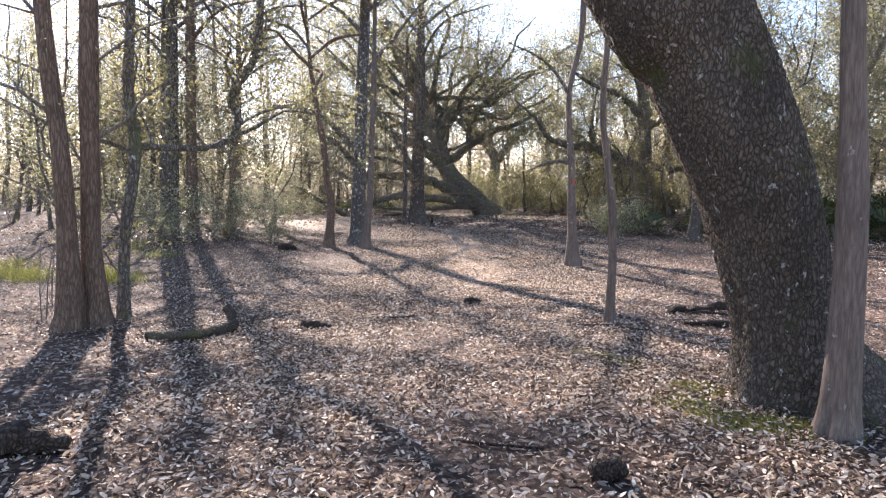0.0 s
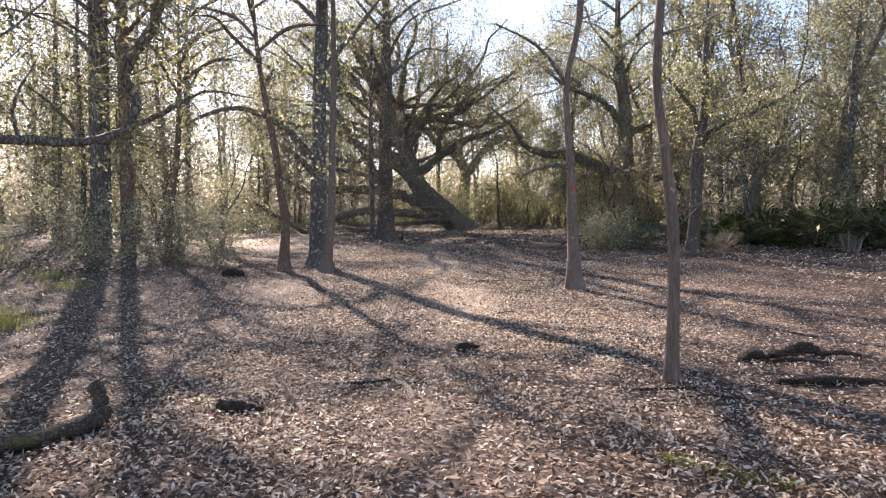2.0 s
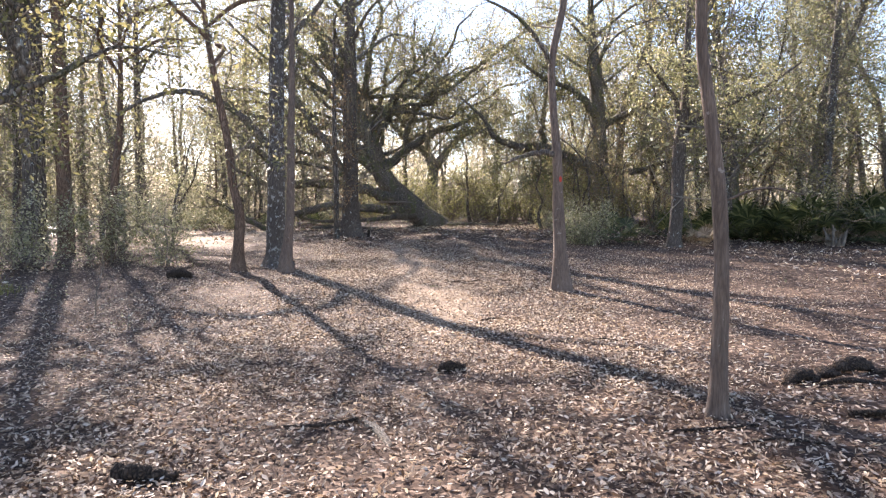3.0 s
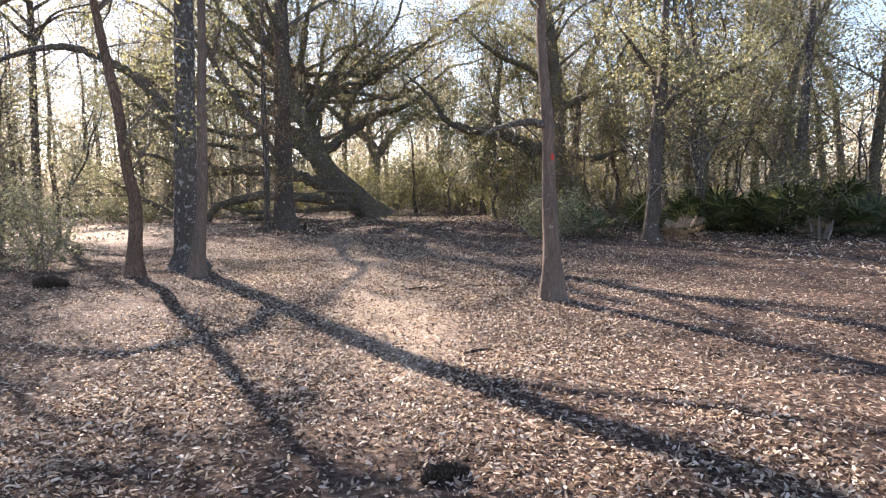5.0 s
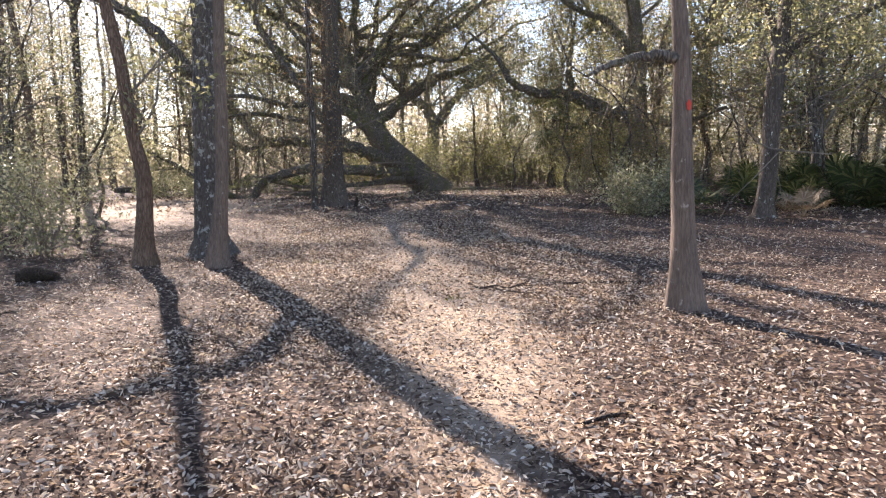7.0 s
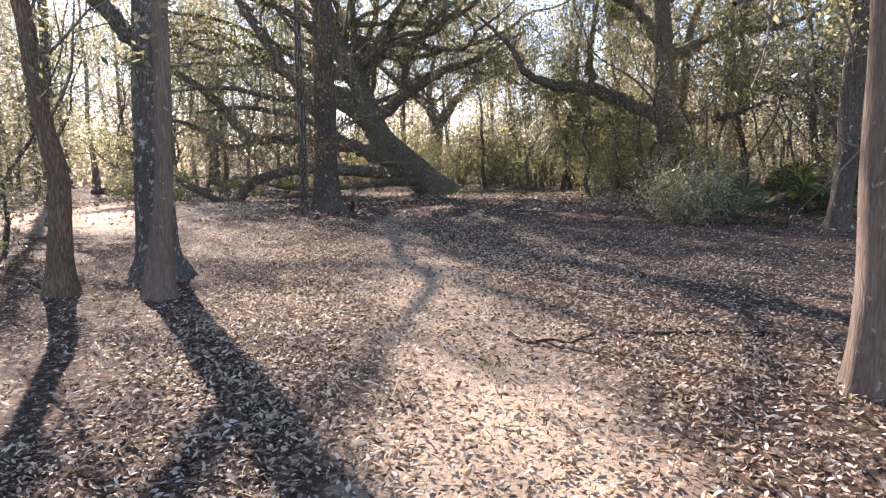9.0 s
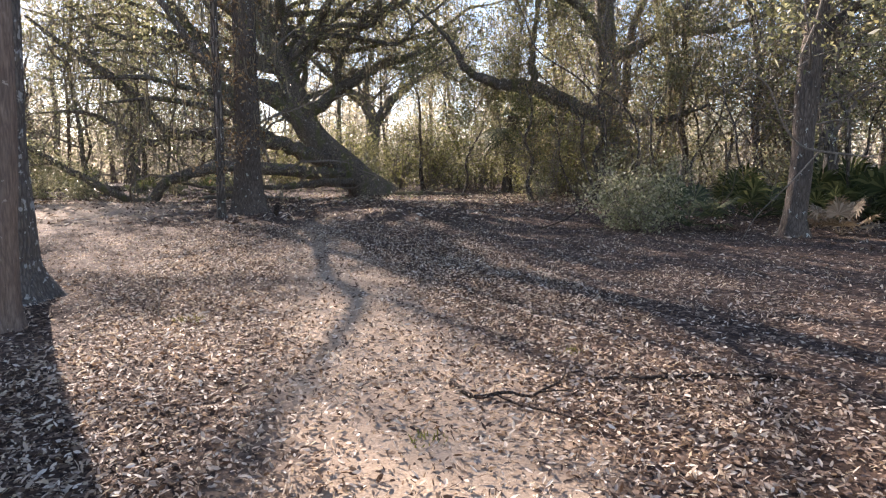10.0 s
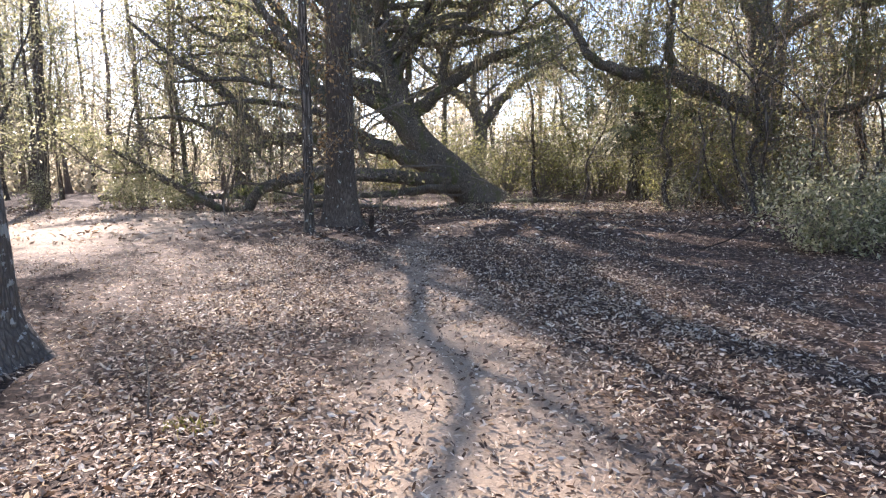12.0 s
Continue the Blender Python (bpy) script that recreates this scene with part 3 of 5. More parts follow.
tree(-2.36, 19.8, "slim pale cypress with fluted buttressed foot", [(-2.37, 19.8, -0.08, 0.2), (-2.36, 19.8, 0.15, 0.165), (-2.3, 19.8, 0.7, 0.112), (-2.23, 19.8, 1.37, 0.095), (-2.18, 19.8, 3.04, 0.085), (-2.13, 19.8, 4.4, 0.075), (-2.1, 19.8, 7, 0.05), (-2.1, 19.8, 9.5, 0.015)],
     mat=BARK_CYPRESS, sides=36, flutes=8, flute_h=1.3, seed=16, crown=(7.2, 9.2, 7, 2.3), every=0.9, length=0.9, start=0.55, per=1, leafing=8, size=0.1, leaves=LEAF_OAK)

H = tree(-1.22, 30.9, "tall dark trunk hung with dry vine leaves and moss", [(-1.22, 30.9, 0.2, 0.55), (-1.24, 30.9, 0.5, 0.42), (-1.25, 30.9, 1.2, 0.34), (-1.23, 30.9, 2.7, 0.31), (-1.2, 30.9, 5.4, 0.27), (-1.15, 30.9, 9, 0.2), (-1.1, 30.9, 13, 0.06)],
     limbs=[[(-1.25, 30.9, 2.5, 0.13), (-2.0, 30.9, 3.7, 0.105), (-2.7, 30.9, 4.7, 0.092), (-3.35, 30.9, 5.7, 0.082), (-3.7, 30.9, 6.6, 0.074), (-4.9, 30.8, 7.7, 0.055), (-6.0, 30.8, 8.8, 0.04)], [(-3.5, 30.9, 6.1, 0.065), (-3.2, 30.7, 7.4, 0.05), (-3.6, 30.6, 9.0, 0.03)]],
     mat=BARK_DARK, limb_mat=BARK_LIMB, sides=24, lump=0.07, flutes=6, flute_h=0.9, seed=17, crown=(6.5, 12.5, 15, 4.8), every=1.0, length=2.2, start=0.4, per=1, leafing=6, size=0.1, scatter=0.22, limb_every=0.6)
v, f = leaf_mesh(np.stack([rng.normal(-0.1, 0.42, 900), rng.normal(-0.15, 0.35, 900), rng.uniform(1.3, 6.2, 900)], 1), 0.1, rng)
tagged(part("vine_leaves", v, f, LEAF_DRY, H, "dry brown vine leaves"), kind="stuff")
hang_moss(H, np.stack([rng.normal(0, 0.55, 60), rng.normal(-0.2, 0.4, 60), rng.uniform(2.5, 6, 60)], 1), 60, rng)

HT = tree(-1.75, 29.6, "thin straight trunk wrapped in dry vines", [(-1.76, 29.6, 0.15, 0.14), (-1.75, 29.6, 0.6, 0.11), (-1.73, 29.6, 2.6, 0.1), (-1.76, 29.6, 3.9, 0.09), (-1.74, 29.6, 6, 0.07), (-1.7, 29.6, 9, 0.02)],
     mat=BARK_GREY, seed=18, every=0.8, length=0.9, start=0.35, per=2, leaves=LEAF_DRY)


# the great spreading oak at the end of the path
def spreading_oak():
    base = thing("spreading_oak", 2.4, 41, "ancient live oak, trunk leaning, mossy limbs sweeping to the ground", "tree")
    r_ = np.random.default_rng(21)
    w = Wood()
    line = spline(local([(3.3, 41, 0.0, 0.85), (2.5, 41, 0.75, 0.72), (1.3, 41, 1.9, 0.62), (0.25, 41, 3.1, 0.54), (-0.45, 41, 5.0, 0.42), (-1.3, 41, 6.75, 0.35), (-2.0, 41, 8.2, 0.29), (-3.0, 41, 10.2, 0.25), (-3.8, 40.6, 12, 0.1)], base), 60)
    w.tube(line, 26, 0.09)
    w.part("trunk", BARK_LIMB, base)
    limbs = [
        [(0.9, 40.6, 1.7, 0.42), (-0.3, 40, 2.2, 0.36), (-1.3, 39.5, 2.48, 0.32), (-3.2, 39.5, 2.72, 0.28), (-4.76, 39.5, 2.75, 0.24), (-5.87, 39.5, 3.94, 0.22), (-6.8, 39.5, 4.82, 0.18), (-7.7, 39.5, 5.4, 0.14), (-9.3, 39.4, 6.7, 0.06)],
        [(-4.4, 39.5, 2.73, 0.2), (-5.4, 39.3, 2.34, 0.16), (-6.3, 39.2, 2.85, 0.13), (-7.5, 39, 3.38, 0.09), (-9.0, 38.8, 3.3, 0.03)],
        [(1.5, 40.4, 1.2, 0.32), (0.2, 38.5, 1.25, 0.27), (-1.2, 37, 1.4, 0.26), (-2.8, 36.5, 1.4, 0.23), (-4.2, 36.5, 1.0, 0.2), (-4.95, 36.5, 0.3, 0.2), (-5.6, 36.4, 0.45, 0.17), (-6.9, 36.2, 1.18, 0.13), (-7.7, 36, 1.72, 0.1), (-8.6, 35.8, 2.25, 0.05)],
        [(0.1, 41, 3.3, 0.4), (-2.0, 41, 4.75, 0.3), (-3.7, 41, 5.6, 0.24), (-4.9, 41, 6.6, 0.18), (-6.6, 40.8, 6.35, 0.12), (-8.5, 40.6, 7.5, 0.04)],
        [(-0.4, 41, 4.4, 0.36), (-2.2, 40.8, 4.9, 0.29), (-3.3, 40.6, 5.4, 0.26), (-4.06, 40.4, 6.7, 0.2), (-4.9, 40.2, 8.0, 0.14), (-6.0, 40, 10, 0.05)],
        [(-0.1, 41, 3.7, 0.4), (0.65, 40.8, 3.85, 0.34), (1.55, 40.6, 4.6, 0.28), (2.95, 40.4, 5.45, 0.22), (4.4, 40, 5.9, 0.16), (6.4, 39.6, 7.0, 0.05)],
        [(-0.5, 41, 5.0, 0.28), (0.6, 40.6, 6.4, 0.2), (1.4, 40.2, 8.2, 0.13), (2.6, 39.8, 10, 0.04)],
        [(1.4, 40.8, 4.5, 0.2), (1.7, 40.2, 6.0, 0.16), (2.9, 39.6, 7.6, 0.1), (4.4, 39, 8.6, 0.04)],
        [(-1.2, 41, 6.6, 0.26), (-0.6, 40.4, 8.4, 0.18), (-0.2, 40, 10.6, 0.06)],
        [(-2.0, 40.6, 4.7, 0.18), (-3.4, 39, 4.2, 0.14), (-5.2, 38, 4.5, 0.1), (-7.2, 37.2, 4.3, 0.04)],
        [(-0.6, 40, 2.3, 0.2), (-2.4, 38.2, 3.3, 0.15), (-4.4, 37.2, 3.7, 0.1), (-6.2, 36.8, 3.5, 0.04)],
        [(1.9, 40.4, 0.9, 0.24), (0.8, 38.6, 0.9, 0.18), (-0.8, 37.6, 0.75, 0.13), (-2.6, 37, 0.7, 0.08), (-4, 36.8, 0.9, 0.03)],
    ]
    for q in range(14):
        a, z0 = 2.4 * q + 0.6, 4.2 + 0.6 * q
        x0, d = np.interp(z0, (3.1, 5.0, 6.75, 8.2, 12), (0.25, -0.45, -1.3, -2.0, -3.8)), r_.uniform(6, 11) * (1 - 0.04 * q)
        dx, dy = math.cos(a) * d, math.sin(a) * d * 0.6
        limbs.append([(x0, 41, z0, 0.14), (x0 + dx * 0.35, 41 + dy * 0.35, z0 + r_.uniform(0.2, 1.8), 0.105), (x0 + dx * 0.7, 41 + dy * 0.7, z0 + r_.uniform(0.2, 2.8), 0.07), (x0 + dx, 41 + dy, z0 + r_.uniform(0.4, 3), 0.03)])
    for q in range(9):
        x1, z1 = 2 + 1.1 * q, 7.5 + 5.0 * ((q * 0.618) % 1)
        y1 = 41 + r_.uniform(-3, 3)
        limbs.append([(-0.3 - 0.1 * q, 41, 4.2 + 0.4 * q, 0.16), (x1 * 0.35, 41 + (y1 - 41) * 0.4, 4.2 + z1 * 0.3, 0.12), (x1 * 0.7, y1, z1 * 0.85, 0.08), (x1, y1, z1, 0.03)])
    for q in range(12):
        a = radians(62 + 9.5 * q)
        z0 = 5.2 + 0.35 * (q % 5)
        x0, d, dy = np.interp(z0, (5.0, 6.75, 8.2), (-0.45, -1.3, -2.0)), r_.uniform(7.5, 10), r_.uniform(-3.5, 2.5)
        limbs.append([(x0, 41, z0, 0.2), (x0 + 0.3 * d * math.cos(a), 41 + 0.3 * dy, z0 + 0.25 * d * math.sin(a), 0.15), (x0 + 0.65 * d * math.cos(a), 41 + 0.7 * dy, z0 + 0.62 * d * math.sin(a), 0.1), (x0 + d * math.cos(a + 0.15), 41 + dy, z0 + 0.9 * d * math.sin(a), 0.035)])
    fine, tips = Wood(), []
    for q, lb in enumerate(limbs):
        ln = spline(local(lb, base), 5 * len(lb) + (8 if q > 11 else 0))
        ln[:, 3] *= 0.84
        if q > 11:
            u_ = np.linspace(0, 1, len(ln))
            for axis_ in range(3):
                ln[:, axis_] += np.sin(u_ * r_.uniform(7, 12) + r_.uniform(0, 6)) * 0.32 * np.sin(u_ * 3.0) + np.sin(u_ * 23 + axis_ * 2) * 0.07 * u_
        ln[1:-1, :3] += r_.normal(size=(len(ln) - 2, 3)) * ln[1:-1, 3:4] * 0.14
        lw = Wood()
        lw.tube(ln, 12, 0.1)
        lw.part("limb", BARK_LIMB, base)
        branch_out(ln, fine, tips, r_, 2, 0.8, 3.0, 0.42, 0.05, 1.0, 0.35 if q > 11 else 0.15)
    branch_out(line, fine, tips, r_, 2, 1.1, 3.6, 0.42, 0.07, 1.0, 0.4)
    tagged(fine.part("branchwork", TWIG, base), kind="stuff")
    t = np.vstack(tips)
    v, f = crown_of([t[(r_.uniform(size=len(t)) < np.clip(0.1 + t[:, 2] * 0.1, 0, 1))]], 6, np.array([0.42, 0.42, 0.18]), 0.12, r_)
    tagged(part("foliage", v, f, LEAF_OAK, base), kind="stuff")
    hang_moss(base, t, 620, r_, 1.4)
    u_ = r_.uniform(0, 1, 2600)
    pos = np.stack([-9.4 - 2.6 * u_, -4.8 - 0.6 * u_, 0.75 + 1.8 * u_ ** 1.3], 1) + r_.normal(size=(2600, 3)) * (0.4, 0.35, 0.26)
    v, f = leaf_mesh(pos, 0.11 * r_.uniform(0.7, 1.3, 2600), r_)
    tagged(part("limb_foliage", v, f, LEAF_LIGHT, base, "pale leaves on the low limb's end"), kind="stuff")


spreading_oak()

tree(4.3, 58, "forked oak standing beyond the great oak", [(4.2, 58, 0.5, 0.75), (4.3, 58, 2.0, 0.55), (4.5, 58, 4.6, 0.45), (3.8, 58, 6.0, 0.33), (2.3, 58, 7.1, 0.25), (0.5, 57.5, 8.6, 0.12), (-1, 57, 9.6, 0.05)],
     limbs=[[(4.4, 58, 4.3, 0.38), (6.05, 58, 6.4, 0.3), (7.6, 58, 7.6, 0.24), (9.9, 58, 8.6, 0.15), (12.5, 57.5, 9.4, 0.05)], [(4.1, 58, 5.2, 0.25), (4.2, 58, 8, 0.17), (5, 57.6, 11, 0.06)], [(3, 58, 6.5, 0.18), (2.4, 57.6, 9, 0.1), (2.2, 57, 12, 0.04)]],
     mat=BARK_LIMB, seed=22, crown=(4.8, 9.4, 13, 7.0), every=1.3, length=2.6, start=0.5, per=2, limb_every=1.0, limb_length=2.4, size=0.13, level=1)

# the oak in the thicket, with its long level limb
tree(11.2, 36.3, "massive oak in the thicket with a long level limb", [(11.3, 36.3, 0.3, 0.6), (11.2, 36.3, 1.2, 0.45), (11.05, 36.3, 4.4, 0.4), (10.85, 36.3, 7.4, 0.32), (10.6, 36.3, 10, 0.2), (10.4, 36, 13, 0.06)],
     limbs=[[(11.1, 36.2, 2.9, 0.3), (10.5, 36, 3.35, 0.28), (9.33, 36, 3.75, 0.26), (8.04, 36, 4.25, 0.24), (6.8, 35.8, 4.3, 0.19), (5.58, 35.6, 4.75, 0.14), (4.9, 35.4, 5.7, 0.09), (3.8, 35.2, 6.6, 0.04)],
            [(8.2, 36, 4.2, 0.16), (8.0, 35.8, 5.4, 0.12), (8.2, 35.6, 7.4, 0.05)], [(11, 36.3, 5.2, 0.22), (12.8, 35.8, 6.2, 0.16), (15, 35, 6.4, 0.1), (17.4, 34, 7.4, 0.04)],
            [(10.9, 36.2, 5.8, 0.22), (9.4, 35.2, 6.9, 0.15), (7.6, 34.4, 7.4, 0.1), (5.6, 33.6, 8.6, 0.04)], [(11.1, 36, 3.4, 0.2), (12, 34.6, 3.0, 0.15), (13.4, 33.4, 3.5, 0.06)]],
     mat=BARK_LIMB, sides=20, seed=23, crown=(6.5, 12.6, 13, 5.2), every=1.0, length=2.4, start=0.25, per=1, leafing=9, dense=0.8, limb_every=0.6, limb_length=2.0, size=0.115, level=2, moss_n=420, limb_start=0.2)

tree(9.5, 24.5, "twisted dark tree with split bark at the thicket's edge", [(9.45, 24.5, 0.05, 0.3), (9.45, 24.5, 0.4, 0.23), (9.53, 24.5, 1.3, 0.2), (9.56, 24.5, 2.4, 0.2), (9.6, 24.5, 3.5, 0.19), (9.75, 24.5, 4.6, 0.15), (9.8, 24.5, 6.2, 0.12), (9.9, 24.6, 9, 0.03)],
     limbs=[[(9.66, 24.5, 3.6, 0.11), (9.95, 24.4, 4.0, 0.1), (10.55, 24.3, 4.4, 0.085), (12, 24.2, 5.0, 0.065), (13.35, 24, 5.9, 0.03)], [(9.56, 24.5, 4.1, 0.1), (9.4, 24.5, 4.75, 0.085), (8.95, 24.4, 5.3, 0.065), (8.3, 24.3, 6.0, 0.03)]],
     mat=BARK_DARK, sides=22, flutes=5, flute_h=1.8, lump=0.09, seed=24, every=0.7, length=1.9, start=0.45, per=3, limb_every=0.45, limb_length=1.2, limb_mat=BARK_DARK, leaves=LEAF_OAK)

tree(17.0, 27.8, "tall dark trunk rising out of the palmettos", [(17.0, 27.8, 0.1, 0.3), (17.0, 27.8, 1, 0.2), (17.2, 27.8, 4, 0.17), (17.4, 27.8, 8, 0.12), (17.5, 27.8, 12, 0.03)], mat=BARK_LICHEN, seed=25, every=0.6, length=2, start=0.3, per=3)

# the trees to the left of the start
tree(-4.4, 7.6, "reddish cypress trunk of a close pair, fluted at its foot", [(-4.42, 7.6, -0.12, 0.2), (-4.4, 7.6, 0.15, 0.15), (-4.4, 7.6, 1.1, 0.108), (-4.46, 7.6, 2.1, 0.1), (-4.6, 7.6, 3.7, 0.085), (-4.8, 7.6, 8, 0.02)], mat=BARK_REDDISH, sides=26, flutes=7, flute_h=1.0, seed=31, crown=(4.8,7.6,6,2.0), every=0.8, start=0.5, per=2, size=0.055)
tree(-4.2, 7.85, "reddish cypress trunk of a close pair, straight", [(-4.2, 7.85, -0.12, 0.2), (-4.22, 7.85, 0.15, 0.15), (-4.26, 7.85, 0.9, 0.118), (-4.24, 7.85, 1.8, 0.105), (-4.2, 7.85, 3.7, 0.1), (-4.1, 7.9, 8, 0.03)], mat=BARK_REDDISH, sides=26, flutes=6, flute_h=1.0, seed=32, crown=(5,7.6,7,2.2), every=0.8, start=0.5, per=2, size=0.055)
tree(-4.14, 8.4, "crooked dark tree with a snaking limb", [(-4.16, 8.4, -0.15, 0.1), (-4.15, 8.4, 0.3, 0.075), (-4.11, 8.4, 0.92, 0.07), (-3.95, 8.4, 2.08, 0.075), (-4.02, 8.4, 2.86, 0.065), (-3.96, 8.4, 3.9, 0.055), (-3.9, 8.4, 7, 0.02)],
     limbs=[[(-3.95, 8.42, 2.1, 0.05), (-3.7, 8.8, 2.1, 0.045), (-3.4, 9.4, 2.15, 0.04), (-3.2, 9.9, 2.35, 0.05), (-3.1, 9.9, 2.65, 0.055), (-3.2, 9.9, 2.95, 0.06), (-2.85, 9.9, 3.5, 0.06), (-2.75, 9.9, 4.2, 0.06), (-2.7, 10, 6.5, 0.02)],
            [(-3.2, 9.9, 2.35, 0.03), (-2.85, 9.95, 2.5, 0.025), (-2.4, 10, 2.75, 0.015), (-1.9, 10.1, 2.7, 0.006)], [(-3.98, 8.4, 2.0, 0.03), (-4.4, 8.5, 2.15, 0.025), (-5.2, 8.8, 2.2, 0.01)],
            [(-3.7, 8.8, 2.1, 0.022), (-3.78, 8.9, 2.45, 0.015), (-3.62, 9.0, 2.85, 0.006)], [(-3.4, 9.4, 2.15, 0.022), (-3.66, 9.3, 2.5, 0.014), (-3.95, 9.2, 2.75, 0.006)], [(-3.8, 8.6, 2.1, 0.02), (-4.0, 8.7, 2.5, 0.014), (-4.3, 8.8, 2.7, 0.006)]],
     mat=BARK_LIMB, sides=16, seed=33, crown=(4.8,6.6,5,1.8), every=0.6, length=1.0, start=0.3, per=2, leafing=4, limb_every=0.32, limb_length=0.8, leaves=LEAF_DARK, size=0.06, scatter=0.1)
tree(-10.45, 25, "tall grey trunk in the open woods", [(-10.5, 25, 0, 0.46), (-10.5, 25, 0.4, 0.36), (-10.45, 25, 3, 0.32), (-10.35, 25, 8.7, 0.27), (-10.3, 25, 14, 0.06)], mat=BARK_GREY, sides=20, seed=34, crown=(6.5, 13.5, 16, 4.6), every=1.1, start=0.35, per=1, leafing=2, size=0.11, scatter=0.22)
tree(-9.7, 25.2, "straight reddish-grey trunk in the open woods", [(-9.75, 25.2, 0, 0.3), (-9.7, 25.2, 0.5, 0.23), (-9.7, 25.2, 3, 0.2), (-9.65, 25.2, 9, 0.15), (-9.6, 25.2, 13, 0.04)], mat=BARK_REDDISH, sides=18, seed=35, crown=(6.5, 12.5, 12, 3.8), every=1.1, start=0.35, per=1, leafing=2, size=0.12, scatter=0.22)
tree(-7.7, 23.4, "thin dark leaning sapling in the open woods", [(-7.75, 23.4, 0, 0.17), (-7.72, 23.4, 0.5, 0.12), (-7.55, 23.4, 2.0, 0.1), (-7.3, 23.4, 4.2, 0.08), (-7.2, 23.4, 8, 0.02)], mat=BARK_REDDISH, seed=36, crown=(5, 7.8, 8, 2.6), every=0.8, start=0.4, per=1, leafing=4, size=0.1)

# added tree: its high crown is placed up-sun to shade ground left of path
tree(-12.3, 39.4, "tall leafy oak added to shade the ground left of the path", [(-12.5, 39.4, 0.2, 0.3), (-12.45, 39.4, 0.7, 0.2), (-12.4, 39.4, 3, 0.17), (-12.3, 39.4, 8.7, 0.14), (-12.2, 39.4, 13, 0.04)], mat=BARK_GREY, sides=18, seed=37, crown=(7.6, 12.6, 18, 4.3), every=1.0, start=0.6, per=2, leafing=7, size=0.1)

# ---- the woods around ----
def place(proto, spots, r_, lo=0.8, hi=1.2):
    """Copies of a plant on the given spots, turned and sized at will; the first spot takes the plant itself."""
    for n_, (x, y) in enumerate(spots):
        sc = r_.uniform(lo, hi)
        m = pose(x, y, float(ground_z(x, y)), r_.uniform(-3, 3), r_.uniform(-3, 3), r_.uniform(0, 360))
        if n_ == 0:
            proto.matrix_basis = m @ Matrix.Diagonal((sc, sc, sc, 1))
        else:
            c = copy_thing(proto, m)
            c.scale = (sc, sc, sc)


def spots(x0, x1, y0, y1, count, r_, gap=1.0, keep=None):
    out = []
    for _ in range(count * 30):
        x, y = r_.uniform(x0, x1), r_.uniform(y0, y1)
        if keep and not keep(x, y):
            continue
        if all((x - a) ** 2 + (y - b) ** 2 > gap * gap for a, b in out):
            out.append((x, y))
        if len(out) == count:
            break
    return out


def wood_tree(seed, label, group, height, radius, mat, leaves, lean, every, length, per, size, start, level=1, scatter=0.25, sway=0.1, tufted=1.0):
    r_ = np.random.default_rng(seed)
    base = thing("tree", 0, 0, label, "tree", group)
    w, fine, tips = Wood(), Wood(), []
    n_ = 9
    h = np.linspace(0, 1, n_)
    bends = np.cumsum(r_.normal(size=(n_, 2)) * sway, 0)
    pts = [(lean * h[q] ** 1.5 + bends[q, 0], bends[q, 1], height * h[q] - (0.15 if q == 0 else 0), radius * (1 - 0.85 * h[q]) * (1.5 if q == 0 else 1)) for q in range(n_)]
    line = spline(pts, 34)
    w.tube(line, 10, 0.07, 5, 0.6)
    w.part("trunk", mat, base)
    branch_out(line, fine, tips, r_, level, every, length, 0.28, 0.07, 1.0, start)
    tagged(fine.part("branchwork", TWIG, base), kind="stuff")
    tips = [t for t in tips if r_.uniform() < tufted]
    v, f = crown_of(tips, per, scatter, size, r_)
    tagged(part("foliage", v, f, leaves, base), kind="stuff")
    return base


def shrub(seed, label, category, group, stems, height, leaves, per, size, wide=0.35, bark_mat=TWIG, scatter=0.1, twigs=0.14):
    r_ = np.random.default_rng(seed)
    base = thing("shrub", 0, 0, label, category, group)
    fine, tips = Wood(), []
    for _ in range(stems):
        a = r_.uniform(0, 6.28)
        ln = wander((0.1 * math.cos(a), 0.1 * math.sin(a), -0.08), (wide * math.cos(a), wide * math.sin(a), 1), height * r_.uniform(0.6, 1.1), 0.007 * height + 0.001, 0.002 * height, 10, r_, 0.16, 0.03)
        fine.tube(ln, 5)
        branch_out(ln, fine, tips, r_, 0, twigs, height * 0.3, 0.3, 0.04, 1.0, 0.12, 0.7)
    tagged(fine.part("branchwork", bark_mat, base), kind="stuff")
    v, f = crown_of(tips, per, scatter, size, r_)
    tagged(part("foliage", v, f, leaves, base), kind="stuff")
    return base


r_ = np.random.default_rng(99)
OPEN = "trees of the open woods"
left_variants = [
    wood_tree(41, "tall slim pale trunk, nearly bare of leaves", OPEN, 14, 0.17, BARK_CYPRESS, LEAF_FAR_HAZED, 0.4, 0.45, 2.0, 8, 0.135, 0.14, 1, 0.36),
    wood_tree(42, "straight grey trunk with a thin crown", OPEN, 12, 0.13, BARK_GREY, LEAF_OAK, -0.5, 0.45, 2.2, 8, 0.135, 0.14, 1, 0.36),
    wood_tree(43, "slender reddish trunk with sparse twigs", OPEN, 10, 0.09, BARK_REDDISH, LEAF_LIGHT, 0.7, 0.4, 1.8, 6, 0.12, 0.1, 1, 0.34),
]
def left_keep(x, y):
    return not (y < 38 and x > -11) and not (-9.5 < x < -5 and y < 42)
sp = spots(-44, -5, 27, 66, 54, r_, 1.9, left_keep)
for q, tr in enumerate(left_variants):
    place(tr, sp[q::3], r_, 0.8, 1.2)

